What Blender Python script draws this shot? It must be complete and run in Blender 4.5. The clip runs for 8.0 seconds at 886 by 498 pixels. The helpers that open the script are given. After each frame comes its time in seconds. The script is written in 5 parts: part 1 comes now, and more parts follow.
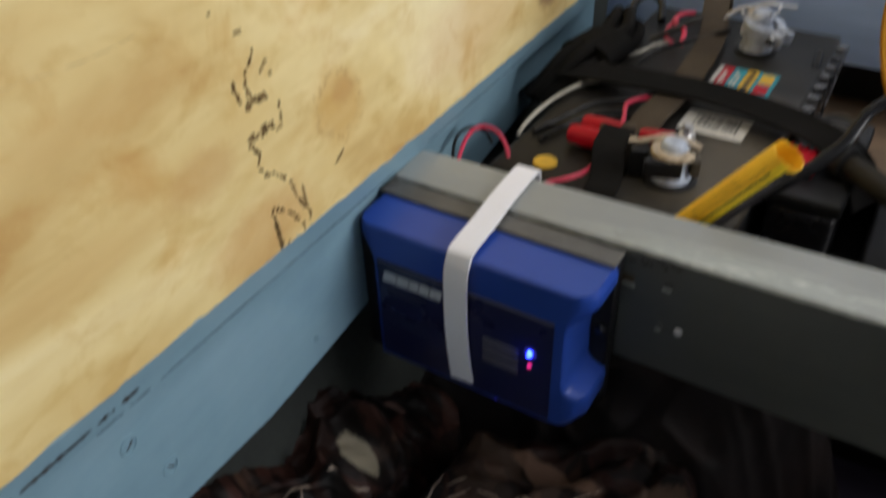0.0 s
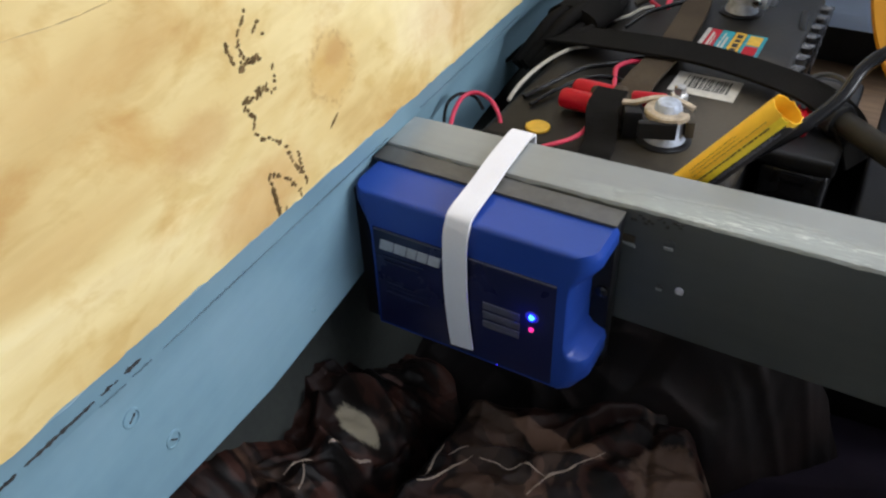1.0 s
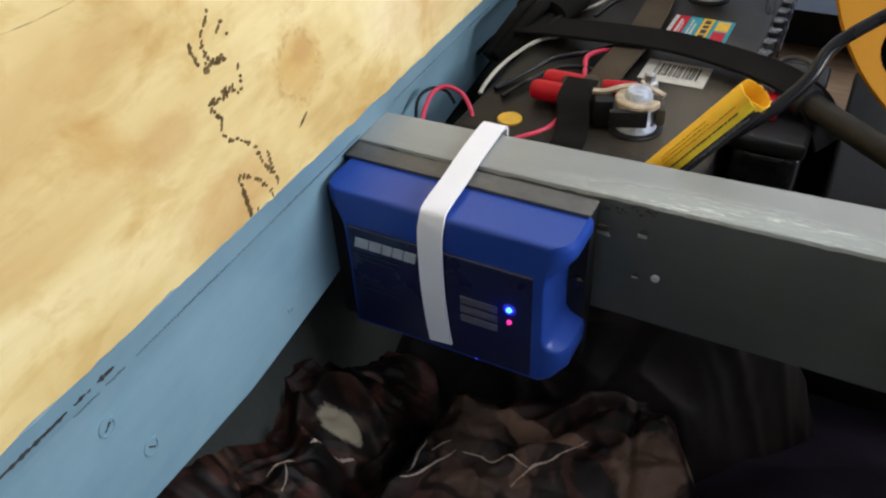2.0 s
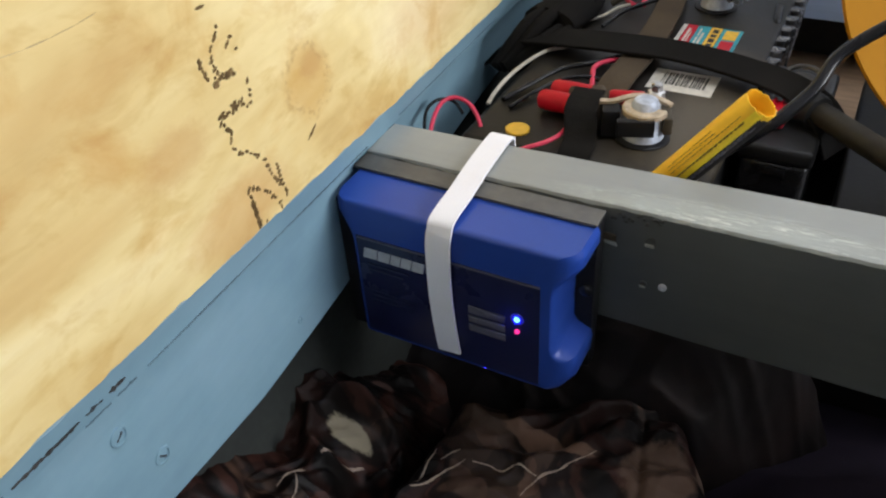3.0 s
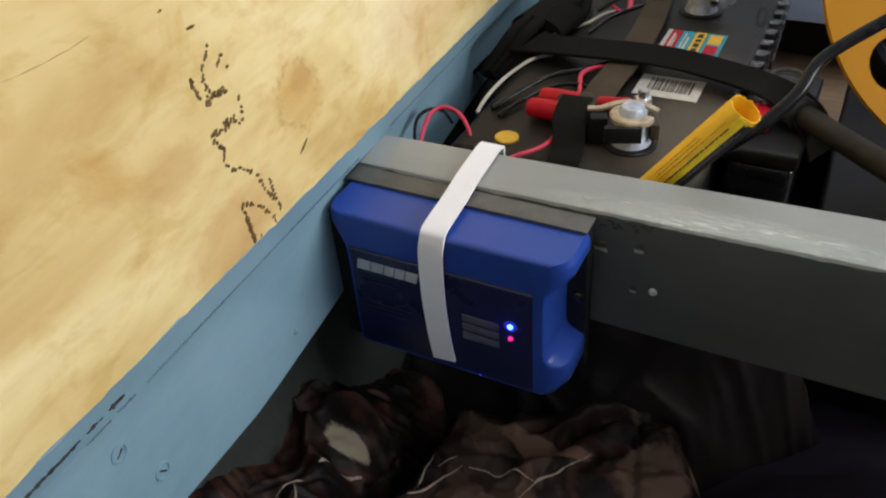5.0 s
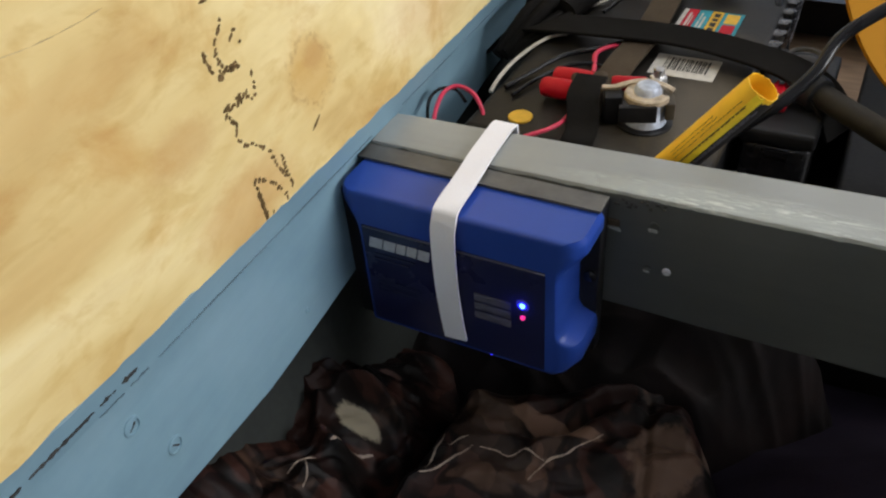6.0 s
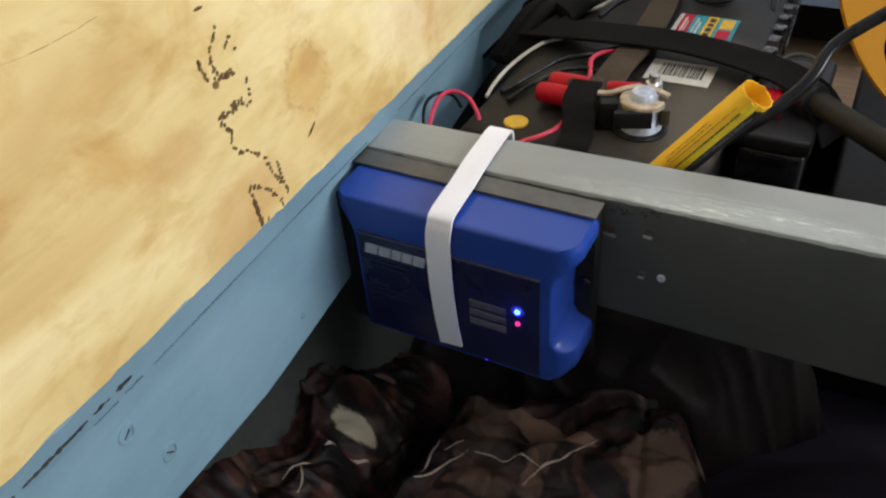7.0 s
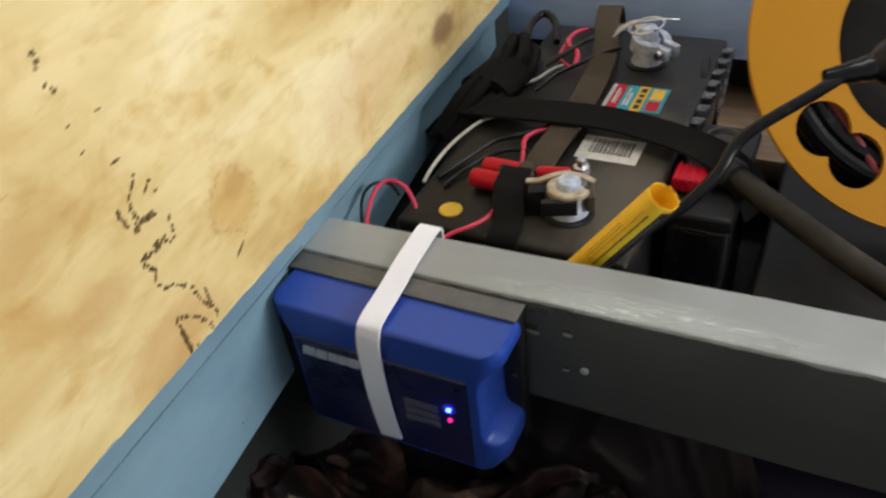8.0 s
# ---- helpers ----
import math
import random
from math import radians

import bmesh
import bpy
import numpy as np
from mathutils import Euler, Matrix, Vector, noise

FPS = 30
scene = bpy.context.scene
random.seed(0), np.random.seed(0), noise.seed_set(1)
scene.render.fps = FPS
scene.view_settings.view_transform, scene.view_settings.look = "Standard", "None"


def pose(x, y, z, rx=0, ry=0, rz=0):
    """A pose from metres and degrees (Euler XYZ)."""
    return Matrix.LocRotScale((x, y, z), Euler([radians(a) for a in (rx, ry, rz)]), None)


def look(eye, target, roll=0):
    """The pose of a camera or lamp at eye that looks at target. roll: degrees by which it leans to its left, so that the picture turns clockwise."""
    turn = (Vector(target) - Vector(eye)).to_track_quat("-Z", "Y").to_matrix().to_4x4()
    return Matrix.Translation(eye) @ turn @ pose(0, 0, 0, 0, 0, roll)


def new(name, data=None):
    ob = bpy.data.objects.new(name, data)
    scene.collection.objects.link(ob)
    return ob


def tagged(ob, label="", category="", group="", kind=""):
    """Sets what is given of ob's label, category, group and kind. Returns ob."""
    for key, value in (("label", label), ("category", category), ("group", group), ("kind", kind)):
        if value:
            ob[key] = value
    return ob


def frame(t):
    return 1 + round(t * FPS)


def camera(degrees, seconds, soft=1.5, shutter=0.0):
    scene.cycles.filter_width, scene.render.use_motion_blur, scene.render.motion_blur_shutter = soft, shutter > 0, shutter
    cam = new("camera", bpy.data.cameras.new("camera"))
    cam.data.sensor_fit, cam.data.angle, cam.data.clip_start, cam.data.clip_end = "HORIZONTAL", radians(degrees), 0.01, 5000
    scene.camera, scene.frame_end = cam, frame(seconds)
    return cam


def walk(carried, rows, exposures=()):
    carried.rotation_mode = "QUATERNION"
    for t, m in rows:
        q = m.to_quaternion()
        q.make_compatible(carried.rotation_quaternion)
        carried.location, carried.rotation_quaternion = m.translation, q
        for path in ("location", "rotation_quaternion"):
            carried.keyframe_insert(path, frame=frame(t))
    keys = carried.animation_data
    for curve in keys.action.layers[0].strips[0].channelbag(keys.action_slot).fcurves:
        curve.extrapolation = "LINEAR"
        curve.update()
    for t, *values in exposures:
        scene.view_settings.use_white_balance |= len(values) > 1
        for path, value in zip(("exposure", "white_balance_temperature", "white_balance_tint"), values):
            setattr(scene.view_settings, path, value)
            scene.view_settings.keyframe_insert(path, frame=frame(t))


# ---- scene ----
cam = camera(57.9, 8.0, soft=2.2, shutter=0.8)
PATH = [
    (0, (0.2782, -0.3670, 0.5990), (-0.3693, 0.6216, -0.2927), -2.0),
    (0.2, (0.2735, -0.3690, 0.5900), (-0.589, 0.942, -0.652), -2.6),
    (0.5, (0.2671, -0.3767, 0.5901), (-0.3559, 0.6046, -0.3260), -2.4),
    (1, (0.2671, -0.3744, 0.5871), (-0.3337, 0.6179, -0.3312), -2.3),
    (1.5, (0.2686, -0.3715, 0.5857), (-0.3078, 0.6253, -0.3453), -2.8),
    (1.7, (0.2686, -0.3715, 0.5857), (-0.3002, 0.6289, -0.3461), -3.0),
    (2.8, (0.2731, -0.3722, 0.5894), (-0.3118, 0.6361, -0.3228), -4.1),
    (3, (0.2731, -0.3722, 0.5894), (-0.3189, 0.6297, -0.3253), -4.2),
    (3.5, (0.2723, -0.3767, 0.5923), (-0.3241, 0.6238, -0.3216), -4.0),
    (4, (0.2753, -0.3715, 0.5953), (-0.3160, 0.6290, -0.3201), -4.4),
    (4.2, (0.2753, -0.3715, 0.5953), (-0.3127, 0.6317, -0.3193), -4.5),
    (5.3, (0.2745, -0.3744, 0.5960), (-0.3087, 0.6370, -0.3137), -5.2),
    (5.5, (0.2745, -0.3744, 0.5960), (-0.3145, 0.6283, -0.3194), -5.3),
    (6, (0.2745, -0.3752, 0.5916), (-0.3197, 0.6105, -0.3386), -5.4),
    (6.5, (0.2738, -0.3767, 0.5923), (-0.3226, 0.6038, -0.3423), -5.3),
    (7, (0.2753, -0.3730, 0.5945), (-0.3152, 0.6149, -0.3349), -5.2),
    (7.2, (0.2790, -0.3700, 0.5940), (-0.529, 0.972, -0.650), -5.2),
    (7.5, (0.2842, -0.3611, 0.6086), (-0.3004, 0.6549, -0.2949), -5.0),
    (7.7, (0.2885, -0.3510, 0.6270), (-0.493, 1.028, -0.594), -5.4),
    (8, (0.3064, -0.3345, 0.6493), (-0.2768, 0.6704, -0.2683), -7.4),
]
EXPOSURE = [(0.0, -0.69, 6550, 10), (0.5, -0.19, 6150, 10), (1.5, -0.18, 6200, 10), (3.5, -0.18, 6420, 10), (5.5, -0.40, 6550, 10), (7.0, -0.26, 6480, 10), (8.0, -0.36, 6600, 10)]
walk(cam, [(t, look(eye, target, roll)) for t, eye, target, roll in PATH], EXPOSURE)
# ---- end of camera ----

# ---- light ----
world = bpy.data.worlds.new("daylight")
scene.world = world
world.use_nodes = True
wn = world.node_tree
sky = wn.nodes.new("ShaderNodeTexSky")
sky.sky_type = 'NISHITA'
sky.sun_disc = False
sky.sun_elevation = radians(38)
sky.sun_rotation = radians(70)
wn.nodes["Background"].inputs[1].default_value = 0.12
wn.links.new(sky.outputs[0], wn.nodes["Background"].inputs[0])


def area(name, where, target, w, h, power, colour):
    data = bpy.data.lights.new(name, 'AREA')
    data.shape, data.size, data.size_y, data.energy, data.color = 'RECTANGLE', w, h, power, colour
    ob = new(name, data)
    ob.matrix_world = look(where, target)
    return tagged(ob, "unseen area lamp standing in for daylight", "window light", kind="structure")


# two unseen daylight lamps, added and placed to match how surfaces are lit
area("assumed_side_light", (1.68, 0.32, 0.90), (0.0, 0.10, 0.33), 0.75, 0.52, 24.0, (0.98, 0.985, 1.0))
area("assumed_top_light", (0.62, 0.40, 1.93), (0.48, 0.22, 0.0), 0.58, 0.58, 10.0, (0.97, 0.985, 1.0))


# ---- materials ----
def material(name, colour, rough=0.6, metal=0.0, spec=0.5):
    m = bpy.data.materials.new(name)
    m.use_nodes = True
    b = m.node_tree.nodes["Principled BSDF"]
    b.inputs["Base Color"].default_value = (*colour, 1)
    b.inputs["Roughness"].default_value = rough
    b.inputs["Metallic"].default_value = metal
    b.inputs["Specular IOR Level"].default_value = spec
    return m, m.node_tree, b


def node(tree, kind, **values):
    n = tree.nodes.new(kind)
    for key, value in values.items():
        n.inputs[key.replace("_", " ")].default_value = value
    return n


def coords(tree, scale=(1, 1, 1), rot=(0, 0, 0)):
    c = tree.nodes.new("ShaderNodeTexCoord")
    mp = tree.nodes.new("ShaderNodeMapping")
    mp.inputs["Scale"].default_value = scale
    mp.inputs["Rotation"].default_value = rot
    tree.links.new(c.outputs["Object"], mp.inputs["Vector"])
    return mp.outputs["Vector"]


def ramp(tree, fac, stops):
    r = tree.nodes.new("ShaderNodeValToRGB")
    r.color_ramp.elements[0].position, r.color_ramp.elements[0].color = stops[0][0], (*stops[0][1], 1)
    r.color_ramp.elements[1].position, r.color_ramp.elements[1].color = stops[-1][0], (*stops[-1][1], 1)
    for p, c in stops[1:-1]:
        r.color_ramp.elements.new(p).color = (*c, 1)
    tree.links.new(fac, r.inputs["Fac"])
    return r.outputs["Color"]


def mix(tree, a, b, fac, blend='MIX'):
    n = tree.nodes.new("ShaderNodeMixRGB")
    n.blend_type = blend
    for value, socket in ((fac, n.inputs[0]), (a, n.inputs[1]), (b, n.inputs[2])):
        if isinstance(value, (int, float)):
            socket.default_value = value
        elif isinstance(value, tuple):
            socket.default_value = (*value, 1)
        else:
            tree.links.new(value, socket)
    return n.outputs[0]


def bump(tree, bsdf, height, strength=0.3, distance=0.001):
    n = tree.nodes.new("ShaderNodeBump")
    n.inputs["Strength"].default_value, n.inputs["Distance"].default_value = strength, distance
    tree.links.new(height, n.inputs["Height"])
    tree.links.new(n.outputs[0], bsdf.inputs["Normal"])


def worn(name, colour, dark, light, rough=0.5, metal=0.0, grain=180.0, patch=14.0, relief=0.25, stretch=(1, 1, 1), spec=0.5, speck=0.7):
    """A surface with patches, fine grain and uneven gloss."""
    m, tree, b = material(name, colour, rough, metal, spec)
    v = coords(tree, stretch)
    n1 = node(tree, "ShaderNodeTexNoise", Scale=patch, Detail=6.0, Roughness=0.6)
    n2 = node(tree, "ShaderNodeTexNoise", Scale=grain, Detail=3.0)
    for n in (n1, n2):
        tree.links.new(v, n.inputs["Vector"])
    base = ramp(tree, n1.outputs["Fac"], [(0.28, dark), (0.5, colour), (0.75, light)])
    fine = ramp(tree, n2.outputs["Fac"], [(0.3, (0.82, 0.82, 0.82)), (0.7, (1.12, 1.12, 1.12))])
    tree.links.new(mix(tree, base, fine, speck, 'MULTIPLY'), b.inputs["Base Color"])
    r = tree.nodes.new("ShaderNodeMapRange")
    r.inputs["To Min"].default_value, r.inputs["To Max"].default_value = max(rough - 0.14, 0.05), min(rough + 0.14, 1)
    tree.links.new(n1.outputs["Fac"], r.inputs["Value"])
    tree.links.new(r.outputs[0], b.inputs["Roughness"])
    bump(tree, b, n2.outputs["Fac"], relief, 0.0006)
    return m


def spot(tree, where, radii, wobble, soft=0.35):
    """1 inside an uneven oval round a place, 0 outside."""
    c = tree.nodes.new("ShaderNodeNewGeometry")
    mp = tree.nodes.new("ShaderNodeMapping")
    mp.vector_type = 'POINT'
    mp.inputs["Location"].default_value = [-w / r for w, r in zip(where, radii)]
    mp.inputs["Scale"].default_value = [1 / r for r in radii]
    tree.links.new(c.outputs["Position"], mp.inputs["Vector"])
    n = node(tree, "ShaderNodeTexNoise", Scale=2.2, Detail=8.0, Roughness=0.72)
    tree.links.new(mp.outputs[0], n.inputs["Vector"])
    length = tree.nodes.new("ShaderNodeVectorMath")
    length.operation = 'LENGTH'
    tree.links.new(mp.outputs[0], length.inputs[0])
    add = tree.nodes.new("ShaderNodeMath")
    add.operation = 'MULTIPLY_ADD'
    tree.links.new(n.outputs["Fac"], add.inputs[0])
    add.inputs[1].default_value = wobble
    tree.links.new(length.outputs["Value"], add.inputs[2])
    r = tree.nodes.new("ShaderNodeMapRange")
    r.interpolation_type = 'SMOOTHSTEP'
    r.inputs["From Min"].default_value, r.inputs["From Max"].default_value = 1 + wobble / 2 - soft, 1 + wobble / 2 + soft
    r.inputs["To Min"].default_value, r.inputs["To Max"].default_value = 1, 0
    tree.links.new(add.outputs[0], r.inputs["Value"])
    return r.outputs[0]


def times(tree, a, k):
    n = tree.nodes.new("ShaderNodeMath")
    n.operation = 'MULTIPLY'
    tree.links.new(a, n.inputs[0])
    if isinstance(k, (int, float)):
        n.inputs[1].default_value = k
    else:
        tree.links.new(k, n.inputs[1])
    return n.outputs[0]


def plywood(name):
    """Raw softwood veneer: soft slanting honey bands, pale and brown patches, knots."""
    m, tree, b = material(name, (0.70, 0.52, 0.26), 0.62)
    v = coords(tree, (1.0, 0.34, 1.0), (radians(12), 0, 0))
    v2 = coords(tree, (1.0, 0.05, 1.0), (radians(12), 0, 0))
    v3 = coords(tree, (1.0, 0.6, 1.0), (radians(12), 0, 0))
    broad = node(tree, "ShaderNodeTexNoise", Scale=13.0, Detail=4.0, Roughness=0.52, Distortion=0.5)
    tree.links.new(v, broad.inputs["Vector"])
    streak = node(tree, "ShaderNodeTexNoise", Scale=95.0, Detail=5.0, Roughness=0.65, Distortion=0.3)
    tree.links.new(v2, streak.inputs["Vector"])
    blot = node(tree, "ShaderNodeTexNoise", Scale=24.0, Detail=5.0, Roughness=0.6, Distortion=0.4)
    tree.links.new(v3, blot.inputs["Vector"])
    base = ramp(tree, broad.outputs["Fac"], [(0.34, (0.55, 0.362, 0.120)), (0.44, (0.68, 0.502, 0.203)), (0.50, (0.72, 0.556, 0.244)), (0.56, (0.77, 0.61, 0.287)), (0.66, (0.85, 0.715, 0.405))])
    lines = ramp(tree, streak.outputs["Fac"], [(0.34, (0.86, 0.80, 0.70)), (0.50, (1.0, 1.0, 1.0)), (0.75, (1.04, 1.04, 1.03))])
    c = mix(tree, base, lines, 0.40, 'MULTIPLY')
    stain = ramp(tree, blot.outputs["Fac"], [(0.33, (0.84, 0.69, 0.48)), (0.47, (1.0, 1.0, 1.0))])
    c = mix(tree, c, stain, 0.75, 'MULTIPLY')
    fleck = node(tree, "ShaderNodeTexNoise", Scale=46.0, Detail=4.0, Roughness=0.6, Distortion=0.35)
    tree.links.new(coords(tree, (1.0, 0.42, 1.0), (radians(-16), 0, 0)), fleck.inputs["Vector"])
    flame = ramp(tree, fleck.outputs["Fac"], [(0.36, (0.80, 0.68, 0.46)), (0.47, (1.0, 1.0, 1.0)), (0.58, (1.0, 1.0, 1.0)), (0.68, (1.06, 1.08, 1.10))])
    c = mix(tree, c, flame, 0.50, 'MULTIPLY')
    for where, radii, deep, colour in (
            ((0.01, -0.0475, 0.3905), (0.05, 0.0225, 0.0195), 0.58, (0.57, 0.335, 0.085)),
            ((0.01, -0.0400, 0.3960), (0.05, 0.0120, 0.0080), 0.40, (0.42, 0.20, 0.05)),
            ((0.03, -0.2450, 0.4050), (0.05, 0.0600, 0.0080), 0.30, (0.58, 0.36, 0.12)),
            ((0.02, -0.2000, 0.4550), (0.05, 0.0500, 0.0090), 0.28, (0.58, 0.36, 0.12)),
            ((0.02, -0.161, 0.4067), (0.05, 0.022, 0.0110), 0.45, (0.50, 0.27, 0.08)),
            ((0.02, -0.196, 0.425), (0.05, 0.011, 0.0110), 0.35, (0.54, 0.30, 0.08)),
            ((-0.03, 0.310, 0.340), (0.06, 0.030, 0.0115), 0.75, (0.20, 0.085, 0.03)),
            ((0.03, -0.135, 0.362), (0.05, 0.040, 0.0160), 0.35, (0.56, 0.30, 0.11)),
            ((0.0, 0.16, 0.37), (0.06, 0.10, 0.030), 0.30, (0.58, 0.33, 0.16))):
        c = mix(tree, c, colour, times(tree, spot(tree, where, radii, 0.9, 0.4), deep))
    # bark specks round the knot
    ring_out = spot(tree, (0.01, -0.0475, 0.3905), (0.05, 0.0245, 0.0210), 0.9, 0.15)
    ring_in = spot(tree, (0.01, -0.0475, 0.3905), (0.05, 0.0185, 0.0160), 0.9, 0.15)
    gap = tree.nodes.new("ShaderNodeMath")
    gap.operation = 'SUBTRACT'
    tree.links.new(ring_out, gap.inputs[0])
    tree.links.new(ring_in, gap.inputs[1])
    gap.use_clamp = True
    bark = node(tree, "ShaderNodeTexNoise", Scale=260.0, Detail=4.0, Roughness=0.6)
    tree.links.new(v3, bark.inputs["Vector"])
    specks = ramp(tree, bark.outputs["Fac"], [(0.46, (0, 0, 0)), (0.60, (1, 1, 1))])
    c = mix(tree, c, (0.34, 0.16, 0.04), times(tree, times(tree, gap.outputs[0], specks), 0.38))
    tree.links.new(c, b.inputs["Base Color"])
    bump(tree, b, streak.outputs["Fac"], 0.22, 0.0005)
    return m


def brushed_paint(name, colour, dark, light, along, rough, streak=0.6):
    """Thick brush paint on a board: brush streaks and small runs."""
    m, tree, b = material(name, colour, rough)
    v = coords(tree, along)
    v2 = coords(tree)
    s = node(tree, "ShaderNodeTexNoise", Scale=120.0, Detail=5.0, Roughness=0.6)
    tree.links.new(v, s.inputs["Vector"])
    p = node(tree, "ShaderNodeTexNoise", Scale=9.0, Detail=5.0, Roughness=0.6)
    g = node(tree, "ShaderNodeTexNoise", Scale=260.0, Detail=2.0)
    for n in (p, g):
        tree.links.new(v2, n.inputs["Vector"])
    base = ramp(tree, p.outputs["Fac"], [(0.28, dark), (0.52, colour), (0.78, light)])
    lines = ramp(tree, s.outputs["Fac"], [(0.3, (0.84, 0.84, 0.86)), (0.65, (1.08, 1.08, 1.07))])
    tree.links.new(mix(tree, base, lines, streak, 'MULTIPLY'), b.inputs["Base Color"])
    r = tree.nodes.new("ShaderNodeMapRange")
    r.inputs["To Min"].default_value, r.inputs["To Max"].default_value = rough - 0.15, rough + 0.15
    tree.links.new(p.outputs["Fac"], r.inputs["Value"])
    tree.links.new(r.outputs[0], b.inputs["Roughness"])
    bump(tree, b, s.outputs["Fac"], 0.75 * streak, 0.0009)
    return m


def camouflage(name):
    """Leaf-and-bark print on thin fabric with pale twig lines and leaves."""
    m, tree, b = material(name, (0.05, 0.03, 0.02), 0.55, 0.0, 0.16)
    v = coords(tree, (1, 1, 0.5))
    blot = node(tree, "ShaderNodeTexNoise", Scale=17.0, Detail=3.0, Roughness=0.5, Distortion=0.7)
    leaf = node(tree, "ShaderNodeTexVoronoi", Scale=34.0)
    leaf.inputs["Randomness"].default_value = 1.0
    weave = node(tree, "ShaderNodeTexNoise", Scale=420.0, Detail=2.0)
    warp = node(tree, "ShaderNodeTexNoise", Scale=18.0, Detail=3.0)
    tree.links.new(v, warp.inputs["Vector"])
    vv = mix(tree, v, warp.outputs["Color"], 0.045)
    for n in (blot, weave):
        tree.links.new(v, n.inputs["Vector"])
    tree.links.new(vv, leaf.inputs["Vector"])
    base = ramp(tree, blot.outputs["Fac"], [(0.36, (0.0022, 0.0016, 0.0014)), (0.42, (0.005, 0.0026, 0.0023)), (0.45, (0.020, 0.008, 0.006)), (0.52, (0.024, 0.0105, 0.008)), (0.545, (0.005, 0.003, 0.0026)), (0.59, (0.009, 0.005, 0.004)), (0.62, (0.040, 0.024, 0.017)), (0.72, (0.048, 0.031, 0.022))])
    cells = ramp(tree, leaf.outputs["Color"], [(0.2, (0.35, 0.32, 0.30)), (0.55, (1.0, 0.95, 0.9)), (0.82, (1.9, 1.7, 1.55))])
    c = mix(tree, base, cells, 0.85, 'MULTIPLY')
    for where, radii, colour in (
            ((0.0245, -0.0985, 0.136), (0.0155, 0.0105, 0.06), (0.27, 0.235, 0.165)),
            ((0.010, -0.036, 0.125), (0.010, 0.0085, 0.06), (0.12, 0.07, 0.06)),
            ((0.225, -0.035, 0.125), (0.026, 0.030, 0.06), (0.085, 0.052, 0.036)),
            ((0.256, 0.016, 0.13), (0.014, 0.030, 0.06), (0.13, 0.09, 0.065)),
            ((0.150, -0.040, 0.13), (0.035, 0.007, 0.06), (0.13, 0.075, 0.05))):
        c = mix(tree, c, colour, times(tree, spot(tree, where, radii, 0.8, 0.10), 0.9))
    tree.links.new(c, b.inputs["Base Color"])
    bump(tree, b, weave.outputs["Fac"], 0.2, 0.0004)
    return m


PLY = plywood("raw_plywood")
BLUE = brushed_paint("blue_grey_paint", (0.20, 0.33, 0.40), (0.16, 0.27, 0.34), (0.25, 0.38, 0.45), (1.0, 0.10, 1.0), 0.45, 0.28)
GREY = brushed_paint("grey_green_paint", (0.305, 0.318, 0.300), (0.27, 0.282, 0.268), (0.345, 0.358, 0.338), (0.08, 1.0, 1.0), 0.36, 0.22)


def brush_ridges(m):
    """Thick wet-looking brush ridges in one stretch of the paint, their glints painted in pale."""
    tree = m.node_tree
    b = tree.nodes["Principled BSDF"]
    zone = spot(tree, (0.235, 0.006, 0.318), (0.078, 0.0125, 0.02), 0.8, 0.5)
    v = coords(tree, (0.16, 1.0, 1.0), (0, 0, radians(5)))
    rid = node(tree, "ShaderNodeTexNoise", Scale=520.0, Detail=4.0, Roughness=0.62, Distortion=0.9)
    big = node(tree, "ShaderNodeTexNoise", Scale=60.0, Detail=3.0, Roughness=0.6, Distortion=0.6)
    for n in (rid, big):
        tree.links.new(v, n.inputs["Vector"])
    glint = ramp(tree, rid.outputs["Fac"], [(0.50, (0, 0, 0)), (0.62, (1, 1, 1))])
    some = ramp(tree, big.outputs["Fac"], [(0.44, (0, 0, 0)), (0.58, (1, 1, 1))])
    under = b.inputs["Base Color"].links[0].from_socket
    c = mix(tree, under, (0.40, 0.43, 0.395), times(tree, zone, 0.7))
    tree.links.new(mix(tree, c, (0.66, 0.69, 0.63), times(tree, times(tree, times(tree, glint, some), zone), 0.8)), b.inputs["Base Color"])
    r = tree.nodes.new("ShaderNodeMapRange")
    r.inputs["To Min"].default_value, r.inputs["To Max"].default_value = 0.36, 0.13
    tree.links.new(zone, r.inputs["Value"])
    tree.links.new(r.outputs[0], b.inputs["Roughness"])
    bump(tree, b, times(tree, mix(tree, rid.outputs["Fac"], big.outputs["Fac"], 0.5), zone), 0.8, 0.0016)


brush_ridges(GREY)
# the beam's grey again, darkened to put shade into front, back and underside
GREYSHADE = brushed_paint("shaded_grey_paint", (0.070, 0.076, 0.073), (0.057, 0.062, 0.060), (0.086, 0.092, 0.088), (0.08, 1.0, 1.0), 0.45, 0.35)
DIMGREY = worn("dark_grey_green_paint", (0.021, 0.025, 0.022), (0.012, 0.015, 0.013), (0.034, 0.040, 0.034), 0.75, patch=10)
FARBLUE = brushed_paint("pale_blue_paint", (0.40, 0.53, 0.78), (0.35, 0.47, 0.70), (0.46, 0.59, 0.83), (0.10, 1.0, 1.0), 0.45)
DULLGREY = worn("dull_grey_paint", (0.045, 0.048, 0.046), (0.030, 0.032, 0.031), (0.065, 0.069, 0.066), 0.7)
OLDWOOD = worn("old_brown_wood", (0.22, 0.145, 0.09), (0.12, 0.075, 0.045), (0.31, 0.21, 0.135), 0.75, patch=22, stretch=(0.12, 1, 1))
